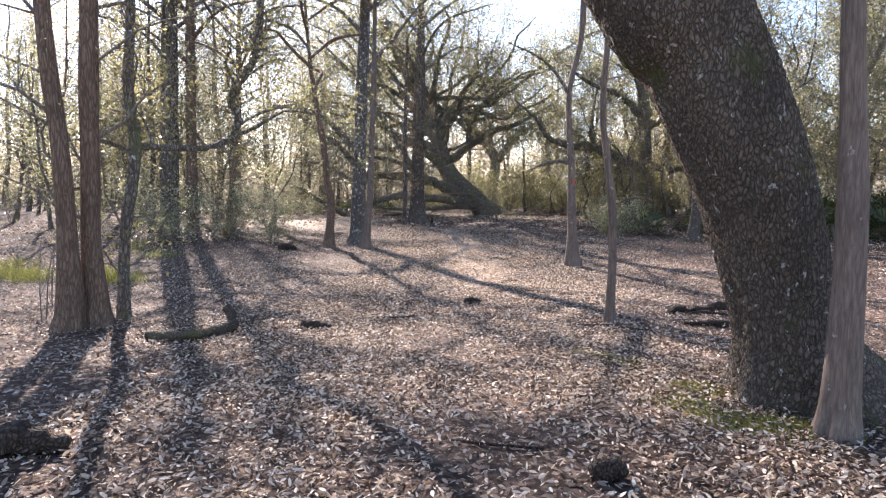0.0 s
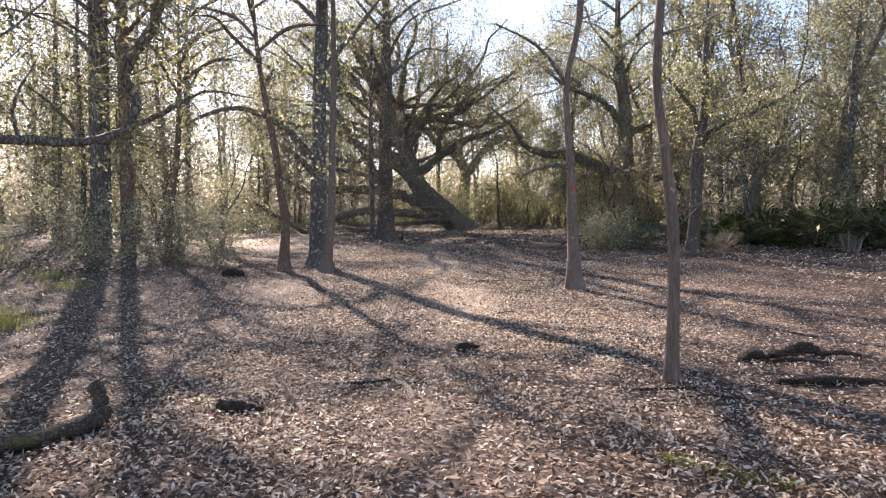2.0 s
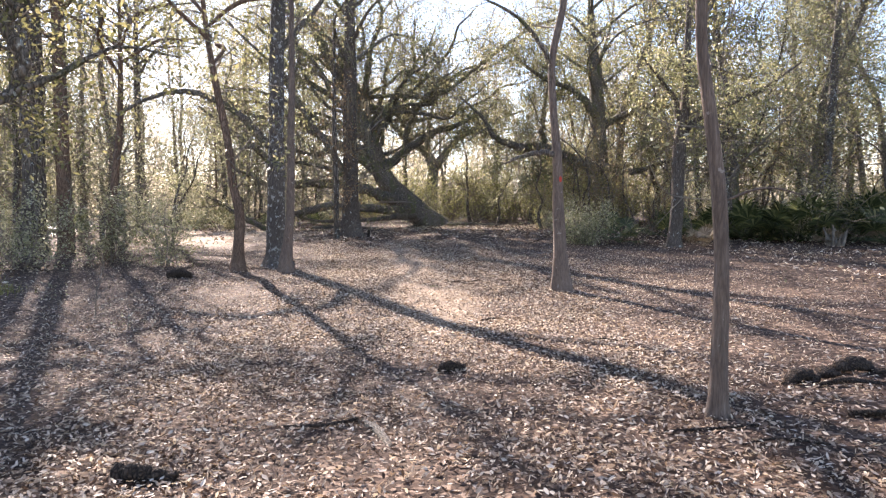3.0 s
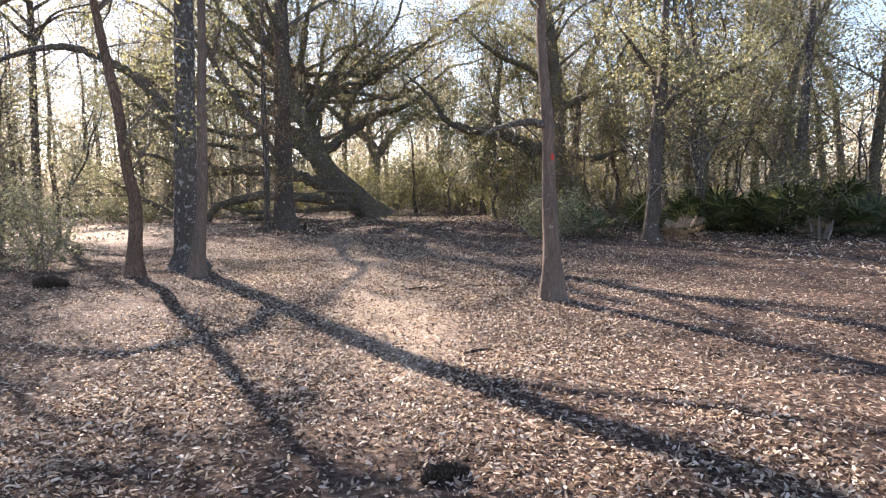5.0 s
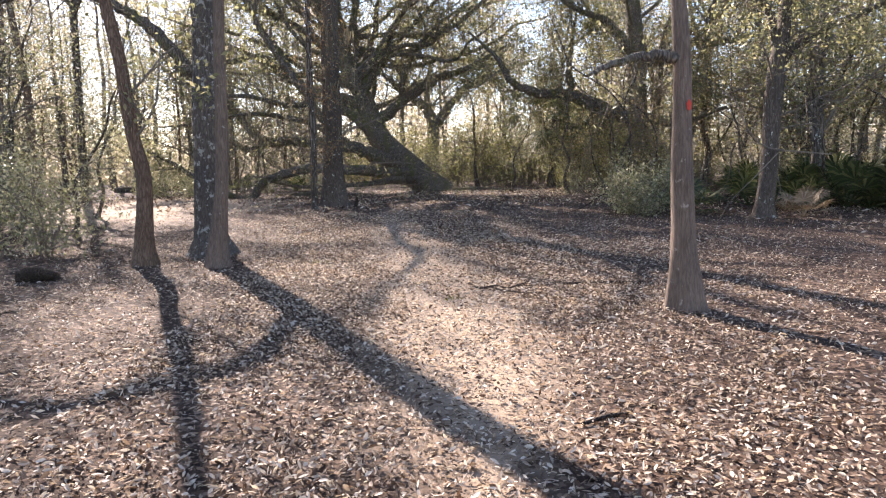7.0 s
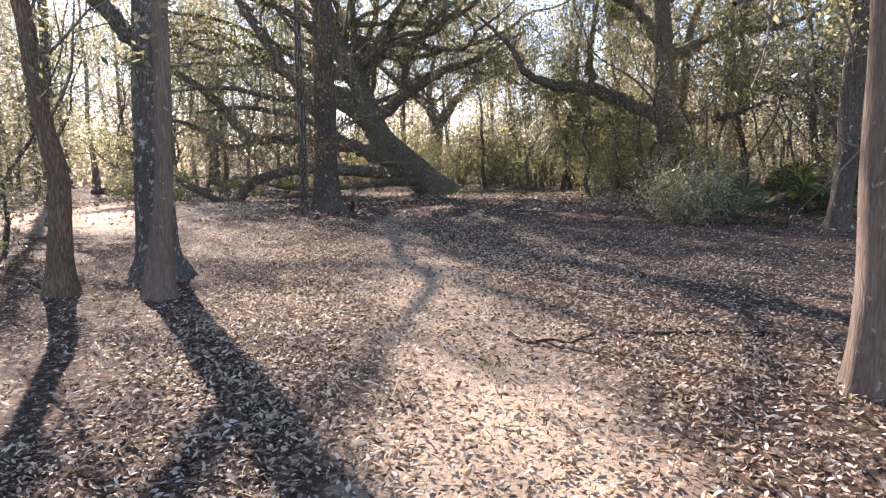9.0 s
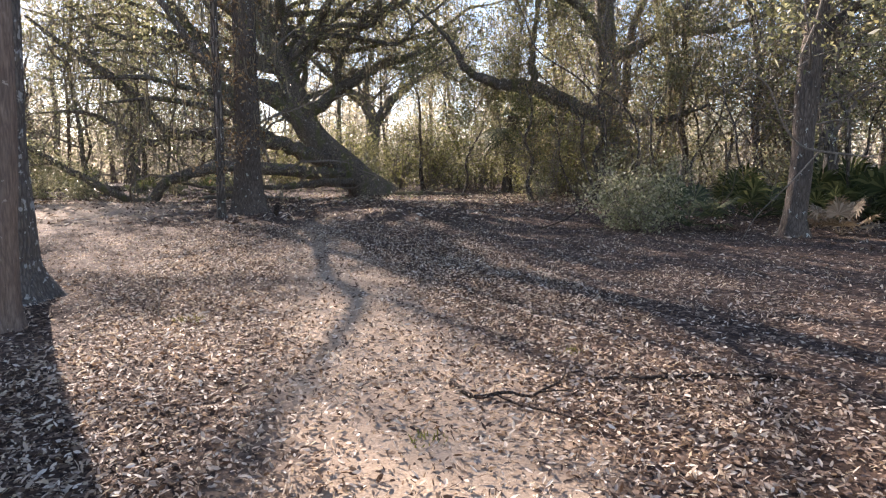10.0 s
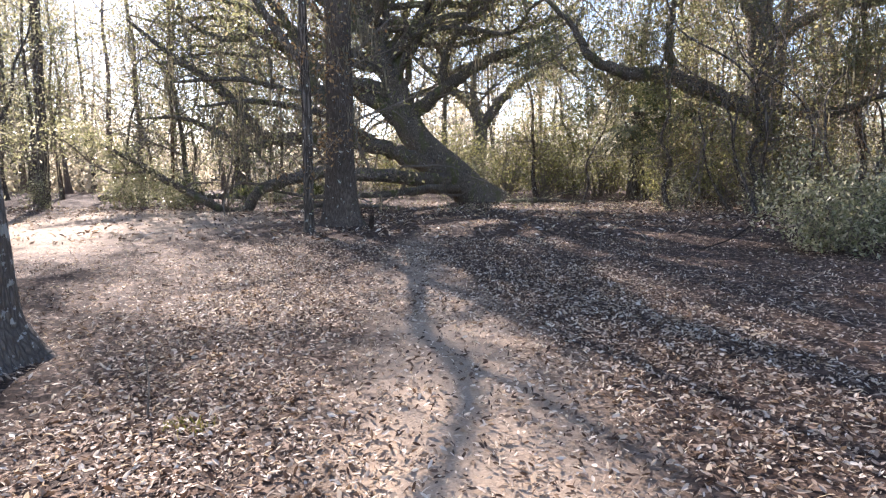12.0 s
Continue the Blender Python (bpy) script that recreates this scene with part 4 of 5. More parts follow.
THICK = "trees of the thicket"
right_variants = [
    wood_tree(51, "dark evergreen tree in the thicket", THICK, 9, 0.12, BARK_GREY, LEAF_DARK, 1.6, 0.36, 2.4, 17, 0.11, 0.12, 1, 0.17, 0.28, 0.5),
    wood_tree(52, "leafy oak in the thicket", THICK, 12.5, 0.17, BARK_LIMB, LEAF_OAK, -2.2, 0.4, 2.8, 17, 0.12, 0.16, 1, 0.18, 0.3, 0.5),
    wood_tree(53, "slender tree with yellow-green leaves", THICK, 7.5, 0.07, BARK_GREY, LEAF_LIGHT, 1.9, 0.34, 1.8, 16, 0.1, 0.12, 1, 0.15, 0.22, 0.5),
    wood_tree(54, "thin bare stem among the brush", THICK, 6.5, 0.045, BARK_GREY, LEAF_DRY, 2.2, 0.45, 1.0, 2, 0.07, 0.2, 1, 0.2, 0.25),
]
def right_keep(x, y):
    return x > 11 + (40 - y) * 0.12 and not (abs(x - 11.2) < 2 and abs(y - 36.3) < 2)
sp = spots(9, 30, 27.5, 48, 38, r_, 1.9, right_keep) + spots(17, 32, 6, 28, 13, r_, 2.2)
for q, tr in enumerate(right_variants[:3]):
    place(tr, sp[q::3], r_, 1.0, 1.5)
place(right_variants[3], spots(8, 20, 26, 36, 32, r_, 0.5, lambda x, y: x > 7.5 + max(0, 31 - y) * 0.7), r_, 0.6, 1.3)

FAR = "trees beyond the clearing"
# leaf colour here already holds the distance haze
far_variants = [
    wood_tree(61, "leafy tree beyond the clearing", FAR, 19, 0.24, BARK_LIMB, LEAF_FAR_HAZED, 0.6, 0.6, 3.8, 7, 0.24, 0.05, 1, 0.6),
    wood_tree(62, "tree beyond the clearing, leaves paled for haze", FAR, 16, 0.19, BARK_GREY, LEAF_FAR_HAZED, -0.6, 0.6, 3.3, 7, 0.24, 0.04, 1, 0.55),
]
sp = spots(-7, 40, 62, 84, 28, r_, 3.8)
for q, tr in enumerate(far_variants):
    place(tr, sp[q::2], r_, 0.75, 1.15)
for q, (x, y) in enumerate(spots(-44, -6, 60, 84, 18, r_, 3.4)):
    c, sc = copy_thing(far_variants[q % 2], pose(x, y, float(ground_z(x, y)), 0, 0, 61 * q)), r_.uniform(0.75, 1.15)
    c.scale = (sc, sc, sc)
for q, (x, y, sc) in enumerate(((6.2, 39, 0.7), (7.6, 34.6, 0.6), (8.6, 40, 0.8), (5.4, 44, 0.8), (8, 46, 0.9), (9.3, 33.2, 0.65), (12.5, 33, 0.7))):
    c = copy_thing(right_variants[(2, 0)[q % 2]], pose(x, y, float(ground_z(x, y)), 0, 0, 50 * q))
    c.scale = (sc, sc, sc)
for q, (x, y, sc) in enumerate(((-6.4, 24.4, 0.6), (-7.6, 28.2, 0.7), (-8.6, 26.2, 0.65), (-10.5, 29.5, 0.8))):
    c = copy_thing(right_variants[2], pose(x, y, float(ground_z(x, y)), 0, 0, 50 * q))
    c.scale = (sc, sc, sc)
    tagged(c, "pale-leaved slender tree in the open woods", group=OPEN)
# small spreading trees whose flat sprays of leaves fill the middle of the wood
LACE = "small spreading trees"
lace_variants = [
    wood_tree(44, "small spreading tree with flat sprays of pale leaves", LACE, 6.5, 0.07, BARK_GREY, LEAF_LIGHT, 0.9, 0.3, 2.1, 7, 0.1, 0.12, 1, np.array([0.3, 0.3, 0.07]), 0.2, 0.75),
    wood_tree(45, "small grey-green tree with layered leaves", LACE, 8.5, 0.09, BARK_LIMB, LEAF_OAK, -1.1, 0.34, 2.6, 7, 0.11, 0.2, 1, np.array([0.34, 0.34, 0.08]), 0.22, 0.75),
]
lace_spots = [(-9.6, 27), (-11.5, 29.5), (-13, 28), (-8.8, 43), (-15.5, 32), (-6.4, 46.5), (-11, 48), (-17, 38), (-15, 24.5), (-19, 29), (-21, 34), (-8, 47), (-12.5, 45), (-16, 47), (-10, 52), (-6.8, 52.5), (-20, 44), (-14, 53), (-3.8, 51)]
for q, tr in enumerate(lace_variants):
    place(tr, lace_spots[q::2], r_, 0.8, 1.25)
# a few trees behind the start and beside it
sp = spots(-16, 16, -22, -6, 4, r_, 4) + spots(-22, -10, 9, 24, 6, r_, 2.5)
for q, (x, y) in enumerate(sp):
    copy_thing(left_variants[q % 3], pose(x, y, float(ground_z(x, y)), 0, 0, 77 * q))

# the wood's far edge, all around
fw, fl = Wood(), []
for q in range(420):
    a, d = r_.uniform(0, 6.283), r_.uniform(85, 120)
    x, y = d * math.sin(a), 15 + d * math.cos(a)
    if math.cos(a) < 0.2 and q % 3:
        continue
    z, h = float(ground_z(x, y)), r_.uniform(9, 17)
    fw.tube([(x, y, z - 0.2, 0.22), (x + r_.normal(0, 0.4), y, z + h * 0.5, 0.16), (x + r_.normal(0, 0.8), y, z + h, 0.04)], 5)
    n_ = 170
    t_ = r_.uniform(0.02, 1.0, n_)
    fl.append(np.stack([x + r_.normal(0, 2.2, n_) * (1.1 - t_ * 0.7), y + r_.normal(0, 2.2, n_), z + h * t_], 1))
for q in range(980):
    x, y = r_.uniform(-66, 60), r_.uniform(54, 92)
    if x < -8 and y < 60:
        continue
    n_ = 85
    fl.append(np.stack([r_.normal(x, 1.3, n_), r_.normal(y, 1.0, n_), 0.5 + np.abs(r_.normal(0, r_.uniform(1.0, 2.6), n_))], 1))
far_woods = fw.part("far_woods", BARK_GREY, None)
tagged(far_woods, "distant tree trunks closing the wood on all sides", "woods", kind="stuff")
fl = np.vstack(fl)
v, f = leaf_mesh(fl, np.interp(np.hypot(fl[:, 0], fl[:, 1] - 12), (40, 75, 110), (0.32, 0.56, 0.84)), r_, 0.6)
tagged(part("far_foliage", v, f, LEAF_FAR_HAZED), "distant leaves, paled for haze, closing the wood on all sides", "woods", kind="stuff")

# low growth
UNDER = "shrubs under the trees"
shrubs = [
    shrub(71, "light green leafy bush under the trees", "bush", UNDER, 8, 1.7, LEAF_LIGHT, 8, 0.085, twigs=0.18),
    shrub(72, "dark green evergreen bush under the trees", "bush", UNDER, 8, 2.2, LEAF_DARK, 8, 0.09, twigs=0.2),
    shrub(73, "straggly bush of thin grey-brown twigs", "bush", UNDER, 8, 1.9, LEAF_DRY, 3, 0.06, twigs=0.26),
]
def under_keep(x, y):
    return x > 7.2 + max(0, 30 - y) * 0.75
sp = spots(7, 26, 25, 40, 40, r_, 1.1, under_keep) + spots(-1, 16, 44, 62, 34, r_, 1.3) + spots(-30, -11, 26, 50, 16, r_, 2)
for q, sh in enumerate(shrubs):
    place(sh, sp[q::3], r_, 0.7, 1.4)
BRUSH = "leafy brush beyond the clearing"
brush = shrub(78, "tall yellow-green leafy brush beyond the clearing", "bush", BRUSH, 9, 3.4, LEAF_BRUSH, 9, 0.11, 0.4, scatter=0.2, twigs=0.24)
place(brush, spots(4.5, 16, 41.5, 52, 22, r_, 1.5) + spots(-2, 4, 50, 56, 6, r_, 1.6) + spots(8.5, 16, 37.5, 41, 6, r_, 1.5), r_, 0.7, 1.3)
# seedlings at the great oak's foot and along the edge of the brush
seedling = shrub(74, "small green seedling among fallen leaves", "seedling", "seedlings", 3, 0.5, LEAF_LIGHT, 3, 0.06, twigs=0.1)
place(seedling, spots(0.5, 9, 32, 42, 30, r_, 0.6) + [(-5.9, 16.1), (-3.6, 13.2), (-6.5, 14), (-7.4, 17)], r_, 0.5, 1.1)

edge_bush = shrub(75, "bright leafy bush at the edge of the thicket", "bush", "", 16, 1.75, LEAF_LIGHT, 14, 0.075, 0.5, scatter=0.13, twigs=0.1)
place(edge_bush, [(7.0, 25.9)], r_, 1, 1)
pale_bush = shrub(76, "pale-leaved sapling clump in the sun", "bush", "pale-leaved saplings", 9, 2.4, LEAF_LIGHT, 14, 0.08, 0.45, scatter=0.16, twigs=0.13)
place(pale_bush, [(-5.6, 21.4), (-7.4, 22.4), (-8.9, 21), (-12, 22)], r_, 0.8, 1.05)
arch_bush = shrub(77, "yellow-green leafy bush under the oak limb", "bush", "bushes under the oak limb", 10, 1.3, LEAF_LIGHT, 12, 0.1, 0.6, scatter=0.16)
place(arch_bush, [(-7.6, 38), (-5, 42), (-9.5, 39.5), (-3.2, 43)], r_, 0.8, 1.2)


# ---- palmettos ----
def frond(parent, way, stem_len, fan, mat, r_, blades=17, droop=0.25):
    """One fan leaf on its stalk, as a part."""
    w = Wood()
    a = np.array(way, float)
    a /= np.linalg.norm(a)
    p0, p1 = np.zeros(3), a * stem_len
    p1[2] -= 0.06 * stem_len
    w.tube([(*p0, 0.012), (*(p0 * 0.5 + p1 * 0.5 + np.array([0, 0, 0.05])), 0.01), (*p1, 0.007)], 4)
    side = np.cross(a, (0, 0, 1))
    side /= np.linalg.norm(side) + 1e-9
    upv = np.cross(side, a)
    vs, fs = [np.vstack(w.v)], [np.vstack(w.f)]
    o = w.n
    for b in range(blades):
        th = radians(-125 + 250 * b / (blades - 1))
        d = a * math.cos(th) + side * math.sin(th) + upv * 0.12
        ln = fan * (1 - 0.25 * abs(th) / 2.2) * r_.uniform(0.9, 1.08)
        s2 = np.cross(d, upv)
        s2 /= np.linalg.norm(s2) + 1e-9
        m1, e = p1 + d * ln * 0.55, p1 + d * ln - np.array([0, 0, droop * ln * r_.uniform(0.5, 1.3)])
        wd = 0.028 * fan / 0.5
        vs.append(np.array([p1, m1 + s2 * wd + upv * 0.02, e, m1 - s2 * wd + upv * 0.02]))
        fs.append(np.array([[o, o + 1, o + 2, o + 3]]))
        o += 4
    return part("frond", np.vstack(vs), np.vstack(fs), mat, parent)


def palmetto(seed, label, fronds, reach, mat, group, stem_z=0.0, trunk_r=0.0, low=0.15):
    r_ = np.random.default_rng(seed)
    base = thing("palmetto", 0, 0, label, "palmetto", group)
    if stem_z:
        w = Wood()
        w.tube(spline([(0, 0, -0.1, trunk_r * 1.2), (0.05, 0, stem_z * 0.5, trunk_r), (0, 0, stem_z, trunk_r)], 14), 10, 0.12)
        w.part("trunk", BARK_GREY, base)
    for q in range(fronds):
        a = 2.4 * q + r_.uniform(-0.3, 0.3)
        el = r_.uniform(low, 1.15)
        fr = frond(base, (math.cos(a) * math.cos(el), math.sin(a) * math.cos(el), math.sin(el)), reach * r_.uniform(0.7, 1.1), reach * 0.62, mat, r_)
        fr.location = (0, 0, stem_z)
    return base


PAL = "palmettos"
pal_a = palmetto(81, "green fan-leaved palmetto in the shade", 14, 0.85, PALM, PAL)
pal_b = palmetto(82, "tall dark green palmetto clump", 18, 1.15, PALM, PAL)
place(pal_a, [(8.3, 26.3), (11.6, 26.4), (13.4, 25.9), (15.2, 25.4), (14.6, 27.2), (17.2, 25.6), (-6.2, 41.5), (-8.6, 42.2), (-3.8, 42.6), (10.8, 27.4), (19, 24), (-13, 33)], r_, 0.8, 1.2)
place(pal_b, [(12.4, 27.4), (13.9, 28.4), (16, 27.2), (18, 26.6), (19.6, 25.2), (12, 29.6), (16.4, 29.6), (20.5, 22), (14.6, 25.6), (16.9, 24.4), (18.4, 23.4), (12.9, 26.2), (15.6, 26.4)], r_, 0.9, 1.35)
tall_palm = palmetto(83, "cabbage palm with a shaggy crown beyond the clearing", 34, 1.35, PALM, "cabbage palms", 3.2, 0.2, -0.9)
place(tall_palm, [(8.9, 41.5), (10.6, 43), (13.5, 47)], r_, 0.95, 1.15)
dry_a = palmetto(84, "withered tan palmetto fronds lying in a heap", 9, 0.7, PALM_DRY, "withered palmettos")
place(dry_a, [(10.4, 24.4), (11.0, 25.2), (14.75, 24.3), (16.6, 24.6)], r_, 0.7, 1.0)

# broken pale stump among the palmettos
stump = thing("stump", 14.75, 24.0, "splintered pale stump among withered fronds", "stump")
for q in range(7):
    a = q * 0.9
    w = Wood()
    w.tube(wander((0.18 * math.cos(a), 0.18 * math.sin(a), -0.05), (0.25 * math.cos(a), 0.25 * math.sin(a), 1), r_.uniform(0.4, 0.85), 0.07, 0.015, 6, r_, 0.08, 0.0), 7, 0.2)
    w.part("splinter", PALEWOOD, stump)


# ---- vines in the thicket ----
VINES = "hanging vines"
vine_protos = []
for q in range(3):
    base = thing("vine", 0, 0, "thin tan vine hanging through the thicket", "vine", VINES)
    rv = np.random.default_rng(90 + q)
    w = Wood()
    ln = [(0.0, 0.0, -0.05, 0.014)]
    for m in range(1, 13):
        ln.append((0.5 * math.sin(m * 0.4 + q) + rv.normal(0, 0.06), 0.3 * math.cos(m * 0.5) + rv.normal(0, 0.06), m * 0.5, 0.013 - 0.0006 * m))
    ln = spline(ln, 40)
    w.tube(ln, 5)
    w.part("stem", TWIG, base)
    fw2, tp = Wood(), []
    branch_out(ln, fw2, tp, rv, 0, 0.3, 0.6, 0.35, -0.12, 1.0, 0.2)
    tagged(fw2.part("tendril", TWIG, base), kind="stuff")
    v, f = crown_of(tp, 8, 0.16, 0.06, rv)
    tagged(part("foliage", v, f, LEAF_DRY, base), kind="stuff")
    vine_protos.append(base)
sp = spots(6.5, 18, 26, 36, 54, r_, 0.5, lambda x, y: x > 7.2 + max(0, 31 - y) * 0.65)
for q, vp in enumerate(vine_protos):
    place(vp, sp[q::3], r_, 0.7, 1.2)


# ---- dead wood on the ground ----
def stick(name, label, lines, mat=DEADWOOD, sides=8, lump=0.12, category="stick", group=""):
    """Fallen wood: each line is rows of x, y, height over the ground, radius."""
    x0, y0 = lines[0][0][0], lines[0][0][1]
    base = thing(name, x0, y0, label, category, group)
    for q, ln in enumerate(lines):
        pts = [(x - x0, y - y0, float(ground_z(x, y)) + h - base.location[2], r) for x, y, h, r in ln]
        w = Wood()
        line = spline(pts, 8 * len(pts))
        first, last = line[0].copy(), line[-1].copy()
        first[:3] += (line[0] - line[1])[:3] * 0.3
        last[:3] += (line[-1] - line[-2])[:3] * 0.3
        first[3], last[3] = first[3] * 0.05, last[3] * 0.05
        ends = np.vstack([first, line, last])
        if line[:, 3].max() > 0.035:
            ends[1:-1, 3] *= 1 + 0.22 * np.sin(np.arange(len(line)) * 1.7 + x0 * 3) * np.sin(np.arange(len(line)) * 0.6 + y0)
            ends[2:-2, 2] += 0.12 * line[1:-1, 3] * np.sin(np.arange(len(line) - 2) * 1.1 + y0)
        w.tube(ends, sides, lump)
        w.part("stem" if q == 0 else "side_branch", mat, base)
    return base


stick("fallen_log", "crooked mossy log with an upturned end", [[(-3.25, 7.1, 0.05, 0.06), (-2.9, 7.0, 0.05, 0.065), (-2.55, 7.3, 0.06, 0.06), (-2.42, 7.55, 0.1, 0.055)], [(-2.45, 7.5, 0.08, 0.055), (-2.5, 7.62, 0.2, 0.05), (-2.58, 7.7, 0.28, 0.045)]], MOSSY, 14, 0.2, "log")
stick("wood_chunk", "short dark piece of rotten wood", [[(-1.72, 7.95, 0.03, 0.045), (-1.55, 7.88, 0.045, 0.05), (-1.36, 7.82, 0.03, 0.03)]], DEADWOOD, 10, 0.25, "wood")
stick("stick", "thin dark stick across the path", [[(-0.9, 8.78, 0.015, 0.01), (-0.6, 8.75, 0.03, 0.013), (-0.38, 8.85, 0.03, 0.014)]], DEADWOOD)
stick("root", "worn root breaking the soil", [[(-0.36, 8.85, 0.0, 0.025), (-0.25, 8.6, 0.02, 0.03), (-0.15, 8.3, -0.01, 0.02)]], PALEWOOD, category="root")
stick("stick", "forked dark stick lying on the leaves", [[(1.2, 17.62, 0.03, 0.015), (1.25, 17.42, 0.02, 0.016), (1.31, 17.31, 0.02, 0.014), (1.48, 17.31, 0.04, 0.012), (1.62, 17.28, 0.02, 0.01), (1.72, 17.34, 0.03, 0.009), (1.88, 17.42, 0.06, 0.007), (1.98, 17.58, 0.08, 0.005), (2.0, 17.75, 0.12, 0.003)], [(1.42, 17.31, 0.03, 0.009), (1.52, 17.14, 0.02, 0.008), (1.68, 16.97, 0.03, 0.006), (1.85, 16.75, 0.02, 0.003)], [(1.7, 17.33, 0.03, 0.006), (1.86, 17.28, 0.05, 0.004), (2.02, 17.3, 0.03, 0.002)]])
stick("stick", "long dark stick half under leaves", [[(2.2, 17.55, 0.015, 0.012), (2.6, 17.5, 0.025, 0.016), (3.1, 17.42, 0.02, 0.012), (3.5, 17.2, 0.01, 0.007)]])
stick("stick", "short dark stick beside the path", [[(1.22, 13.18, 0.015, 0.01), (1.4, 13.25, 0.03, 0.016), (1.56, 13.32, 0.02, 0.012)]])
stick("stick", "thin dark stick on the leaves", [[(1.7, 8.3, 0.015, 0.01), (2.0, 8.28, 0.025, 0.012), (2.4, 8.34, 0.01, 0.008)]])
stick("stick", "thin dark stick on the leaves", [[(2.05, 7.95, 0.015, 0.008), (2.3, 7.98, 0.025, 0.01), (2.6, 7.9, 0.01, 0.008)]])
stick("stick", "long thin stick near the start", [[(0.0, 3.85, 0.012, 0.008), (0.3, 3.75, 0.02, 0.01), (0.6, 3.72, 0.012, 0.007)]])
stick("wood_chunk", "dark rotten wood and roots heaped on the leaves", [[(3.25, 9.35, 0.0, 0.03), (3.45, 9.45, 0.05, 0.06), (3.62, 9.42, 0.03, 0.035)], [(3.6, 9.55, 0.02, 0.025), (3.75, 9.5, 0.07, 0.04), (3.98, 9.62, 0.02, 0.02)], [(3.5, 9.25, 0.02, 0.015), (3.8, 9.3, 0.05, 0.022), (4.15, 9.2, 0.02, 0.012)]], DEADWOOD, 9, 0.55, "wood")
stick("wood_chunk", "broken dark root clump on the leaves", [[(3.98, 9.75, 0.02, 0.04), (4.2, 9.7, 0.08, 0.065), (4.42, 9.78, 0.03, 0.03)], [(4.3, 9.6, 0.03, 0.02), (4.5, 9.5, 0.06, 0.028), (4.75, 9.55, 0.01, 0.015)]], DEADWOOD, 9, 0.55, "wood")
stick("wood_chunk", "flat dark branch sunk in the leaves", [[(3.2, 8.5, 0.02, 0.03), (3.6, 8.4, 0.04, 0.035), (4.1, 8.45, 0.02, 0.03), (4.6, 8.3, 0.02, 0.02)]], DEADWOOD, 9, 0.25, "wood")
stick("wood_chunk", "dark rotten stump stub in the leaves", [[(-4.75, 18.85, 0.02, 0.1), (-4.5, 18.8, 0.08, 0.13), (-4.25, 18.8, 0.03, 0.07)]], DEADWOOD, 10, 0.3, "wood")
stick("wood_chunk", "dark rotten stump stub near the start", [[(-2.6, 3.65, 0.03, 0.07), (-2.4, 3.6, 0.08, 0.1), (-2.15, 3.65, 0.03, 0.05)]], DEADWOOD, 10, 0.3, "wood")
stick("wood_chunk", "dark rotten knot of wood near the start", [[(0.8, 3.28, 0.02, 0.05), (0.87, 3.3, 0.06, 0.07), (0.96, 3.34, 0.02, 0.04)]], DEADWOOD, 10, 0.3, "wood")
stick("wood_chunk", "dark clod of rotten wood by the path", [[(0.35, 10.4, 0.02, 0.04), (0.5, 10.4, 0.04, 0.06), (0.62, 10.45, 0.01, 0.03)]], DEADWOOD, 10, 0.3, "wood")
stick("hooped_twig", "thin twig bent into a hoop", [[(3.35, 26.4, 0.0, 0.012), (3.4, 26.4, 0.3, 0.011), (3.7, 26.4, 0.42, 0.01), (4.05, 26.4, 0.25, 0.008), (4.1, 26.4, 0.0, 0.006)]], TWIG, 6, 0.05, "twig")
stick("dead_branch", "dead branch arching up from the leaves", [[(4.9, 26.3, 0.0, 0.012), (5.6, 26.6, 0.15, 0.014), (6.4, 27, 0.5, 0.016), (7.2, 27.4, 0.7, 0.018)]], DEADWOOD, 6, 0.1, "branch")
stick("dead_branch", "bleached bare branch hanging by the twisted tree", [[(7.9, 23.9, 3.0, 0.012), (8.3, 23.9, 2.7, 0.015), (8.6, 23.9, 2.1, 0.018), (9.0, 23.95, 1.75, 0.02), (9.5, 24.05, 1.62, 0.022), (10.8, 24.1, 1.5, 0.014)], [(9.5, 24.05, 1.6, 0.015), (8.9, 24, 1.05, 0.012), (8.4, 24.2, 0.45, 0.009), (8.2, 24.3, 0.0, 0.007)]], PALEWOOD, 7, 0.1, "branch")
stick("fallen_log", "long grey log lying in the open woods", [[(-13.5, 45.5, 0.12, 0.16), (-10.5, 46.2, 0.14, 0.18), (-7.2, 46.2, 0.1, 0.12)]], BARK_GREY, 10, 0.1, "log")
for q, (x, y) in enumerate(spots(-6, 8, 6, 30, 46, r_, 1.1)):
    a, ln, rr = r_.uniform(0, 6.28), r_.uniform(0.15, 0.45), r_.uniform(0.004, 0.011)
    if abs(x - path_x(y)) < 0.5:
        continue
    stick("twig", "small fallen twig on the leaves", [[(x, y, rr, rr), (x + 0.5 * ln * math.cos(a), y + 0.5 * ln * math.sin(a), 0.02 + rr, rr), (x + ln * math.cos(a + 0.3), y + ln * math.sin(a + 0.3), rr, rr * 0.6)]], DEADWOOD, 5, 0.1, "twig", "twigs on the leaves")

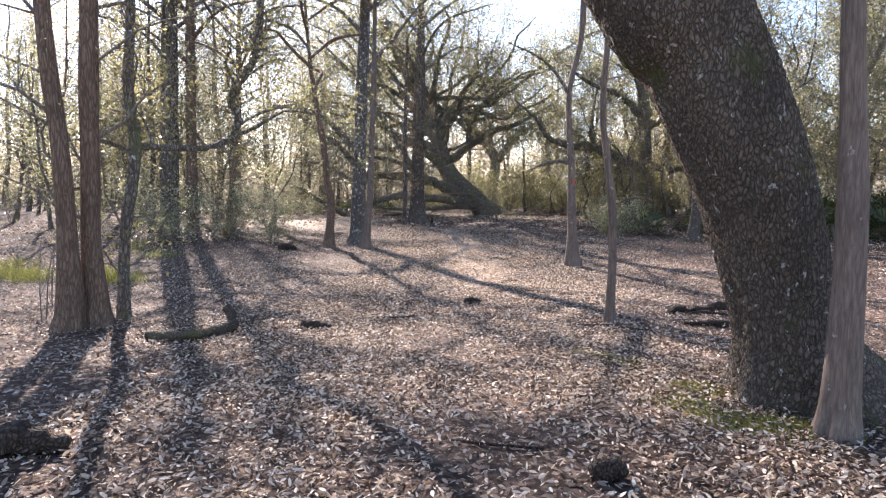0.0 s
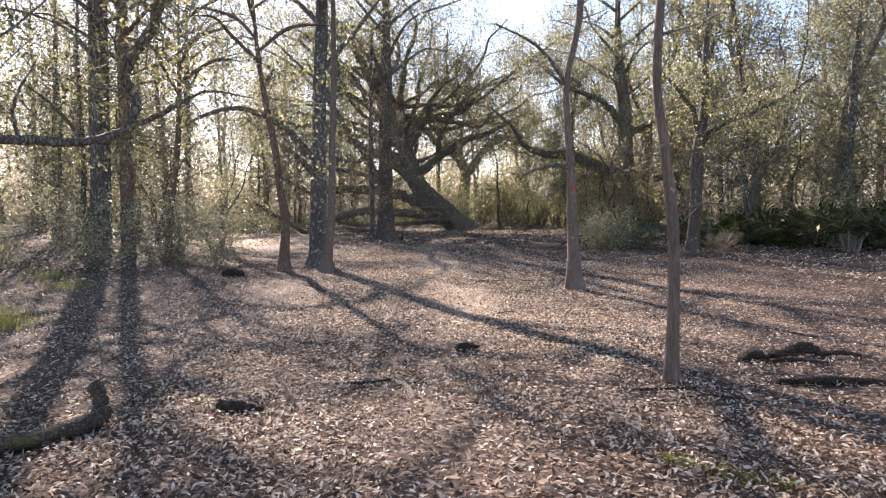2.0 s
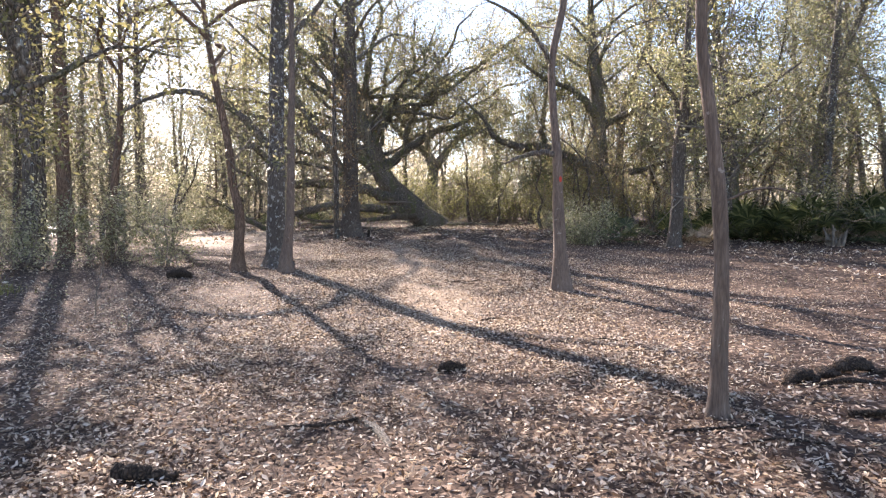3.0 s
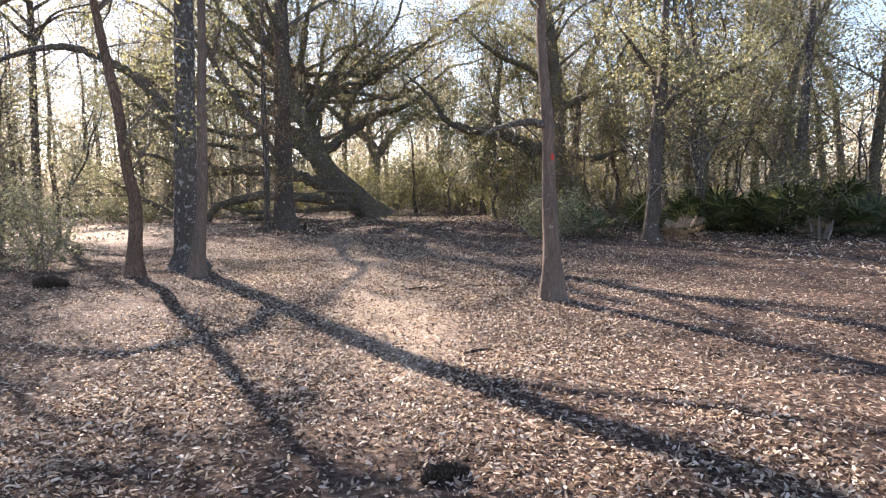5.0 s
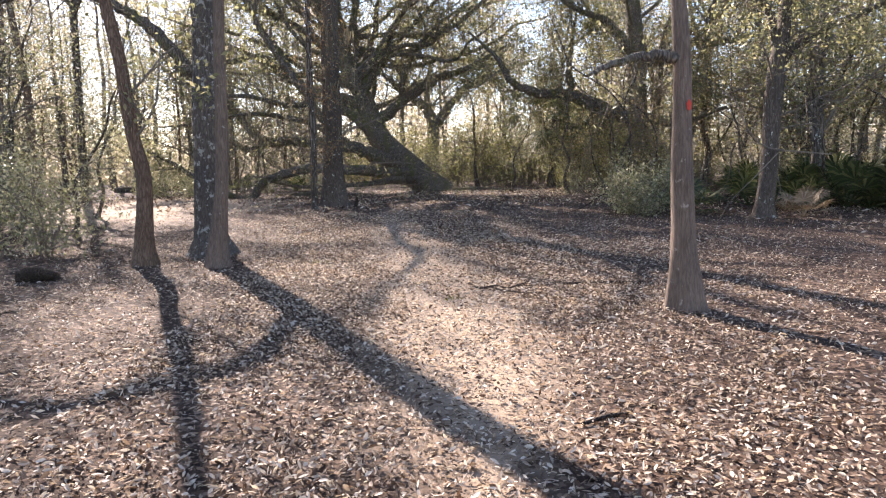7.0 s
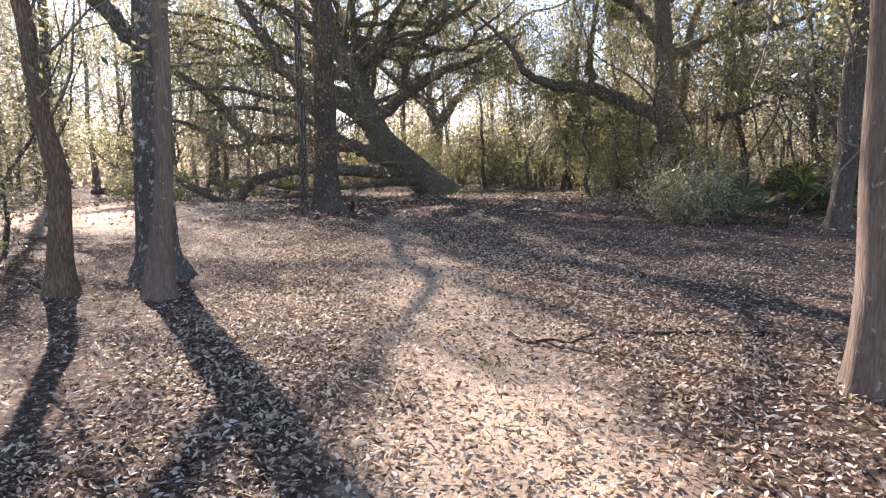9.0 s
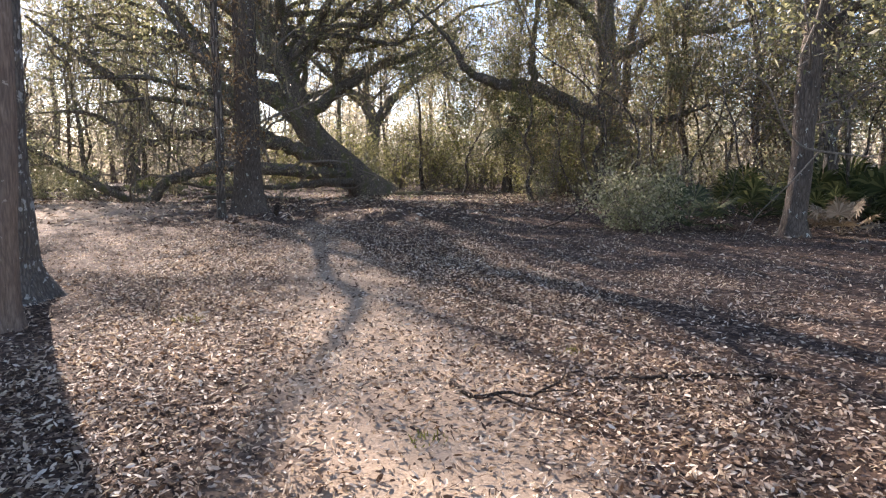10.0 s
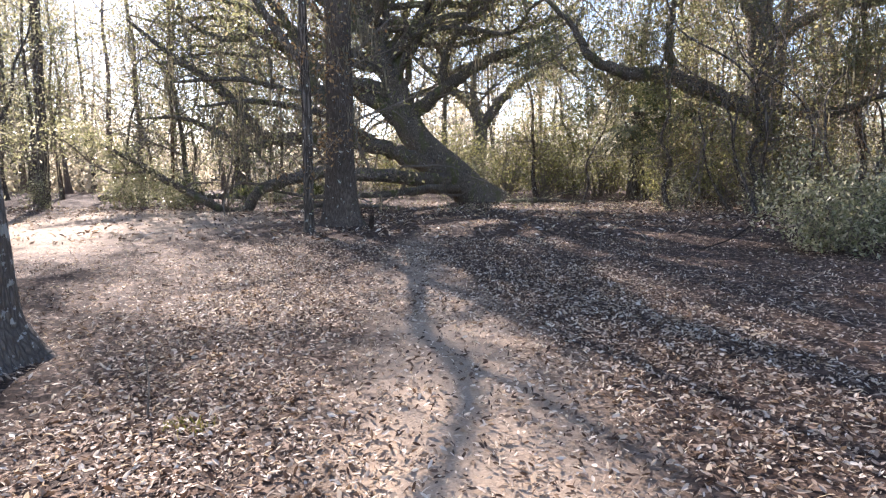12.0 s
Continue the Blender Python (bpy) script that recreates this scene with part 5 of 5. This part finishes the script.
# ---- moss and grass ----
def tufts(name, label, centres, count, spread, height, mat, category, width=0.006):
    pos, vs = [], []
    for cx, cy in centres:
        x, y = r_.normal(cx, spread, count), r_.normal(cy, spread, count)
        pos.append(np.stack([x, y, ground_z(x, y)], 1))
    p = np.vstack(pos)
    n_ = len(p)
    a = r_.uniform(0, 6.28, n_)
    s_ = np.stack([np.cos(a), np.sin(a), np.zeros(n_)], 1) * width
    h = height * r_.uniform(0.4, 1.2, n_)[:, None]
    bend = np.stack([r_.normal(0, 0.35, n_), r_.normal(0, 0.35, n_), np.ones(n_)], 1) * h
    v = np.stack([p - s_, p + s_, p + bend + s_ * 0.15, p + bend - s_ * 0.15], 1).reshape(-1, 3)
    f = np.arange(n_)[:, None] * 4 + np.array([[0, 1, 2, 3]])
    tagged(part(name, v, f, mat), label, category, kind="stuff")


tufts("ground_moss", "bright yellow-green moss patches at the oak's foot", [(1.95, 4.35), (2.15, 4.25), (2.04, 5.1), (1.8, 4.7), (2.5, 4.2)], 700, 0.1, 0.03, MOSS, "moss", 0.012)
tufts("ground_moss", "low yellow-green moss patch among the leaves", [(1.42, 6.5), (1.6, 6.3), (1.72, 6.15), (1.85, 6.1)], 260, 0.06, 0.02, MOSS, "moss", 0.012)
tufts("grass", "dry yellow-green grass in the open woods", [(-6.2 - 0.35 * q, 12.5 + 0.3 * (q % 5)) for q in range(14)] + [(-7.5, 17), (-9, 19), (-10, 15)], 220, 0.28, 0.22, GRASS, "grass", 0.005)
tufts("weeds", "small bright green weeds among the leaves", [(-0.76, 19.68), (-0.85, 19.75), (2.3, 18.2), (0.9, 16.8)], 26, 0.06, 0.045, MOSS, "weeds", 0.006)
stick("sprig", "thin bare upright sprig among the leaves", [[(-1.1, 19.9, -0.02, 0.008), (-1.08, 19.9, 0.2, 0.006), (-1.1, 19.9, 0.42, 0.003)], [(-1.09, 19.9, 0.15, 0.004), (-1.2, 19.88, 0.25, 0.002)]], TWIG, 5, 0.05, "sprig")
stick("sprig", "thin bare upright sprig among the leaves", [[(-3.57, 13.2, -0.02, 0.008), (-3.55, 13.2, 0.25, 0.006), (-3.57, 13.2, 0.5, 0.003)]], TWIG, 5, 0.05, "sprig")
for q, (x, y, h) in enumerate(((-5.3, 8.6, 1.5), (-5.05, 8.1, 1.1), (-4.9, 9.2, 1.8), (-5.7, 9.4, 1.3), (-6.3, 10.5, 1.9), (-3.4, 9.6, 0.8), (-5.2, 12.6, 1.2), (-4.4, 14.2, 1.0))):
    a = 1.7 * q
    lines = [[(x, y, -0.03, 0.009), (x + 0.06 * math.cos(a), y, 0.4 * h, 0.007), (x + 0.16 * math.cos(a), y + 0.05, 0.75 * h, 0.005), (x + 0.2 * math.cos(a), y + 0.1 * math.sin(a), h, 0.002)]]
    for m in range(4):
        f_, b_ = 0.3 + 0.15 * m, a + 2.1 * m
        lines.append([(x + 0.2 * f_ * math.cos(a), y, f_ * h, 0.004), (x + 0.2 * f_ * math.cos(a) + 0.15 * math.cos(b_), y + 0.12 * math.sin(b_), f_ * h + 0.12, 0.003), (x + 0.2 * f_ * math.cos(a) + 0.3 * math.cos(b_), y + 0.25 * math.sin(b_), f_ * h + 0.16, 0.0015)])
    stick("sapling", "thin bare twiggy sapling at the wood's edge", lines, TWIG, 5, 0.05, "sapling", "bare saplings")
stick("fallen_branch", "broken grey branch lying by the great oak", [[(3.6, 39.2, 0.05, 0.07), (4.6, 38.8, 0.12, 0.08), (5.6, 38.9, 0.08, 0.05), (6.6, 38.6, 0.05, 0.02)], [(4.8, 38.8, 0.12, 0.04), (5.3, 38.3, 0.35, 0.025), (5.9, 38.1, 0.5, 0.01)]], BARK_LIMB, 8, 0.15, "branch")
stick("fallen_branch", "crooked dead limb lying on the leaves", [[(-3.4, 36.9, 0.06, 0.08), (-2.4, 37.2, 0.1, 0.09), (-1.2, 36.8, 0.08, 0.06), (-0.2, 36.9, 0.04, 0.03)]], BARK_LIMB, 8, 0.15, "branch")
stick("stump", "short dark broken stump beside a trunk", [[(-0.55, 30.2, -0.05, 0.07), (-0.53, 30.2, 0.15, 0.05), (-0.5, 30.2, 0.3, 0.03)]], DEADWOOD, 9, 0.2, "stump")
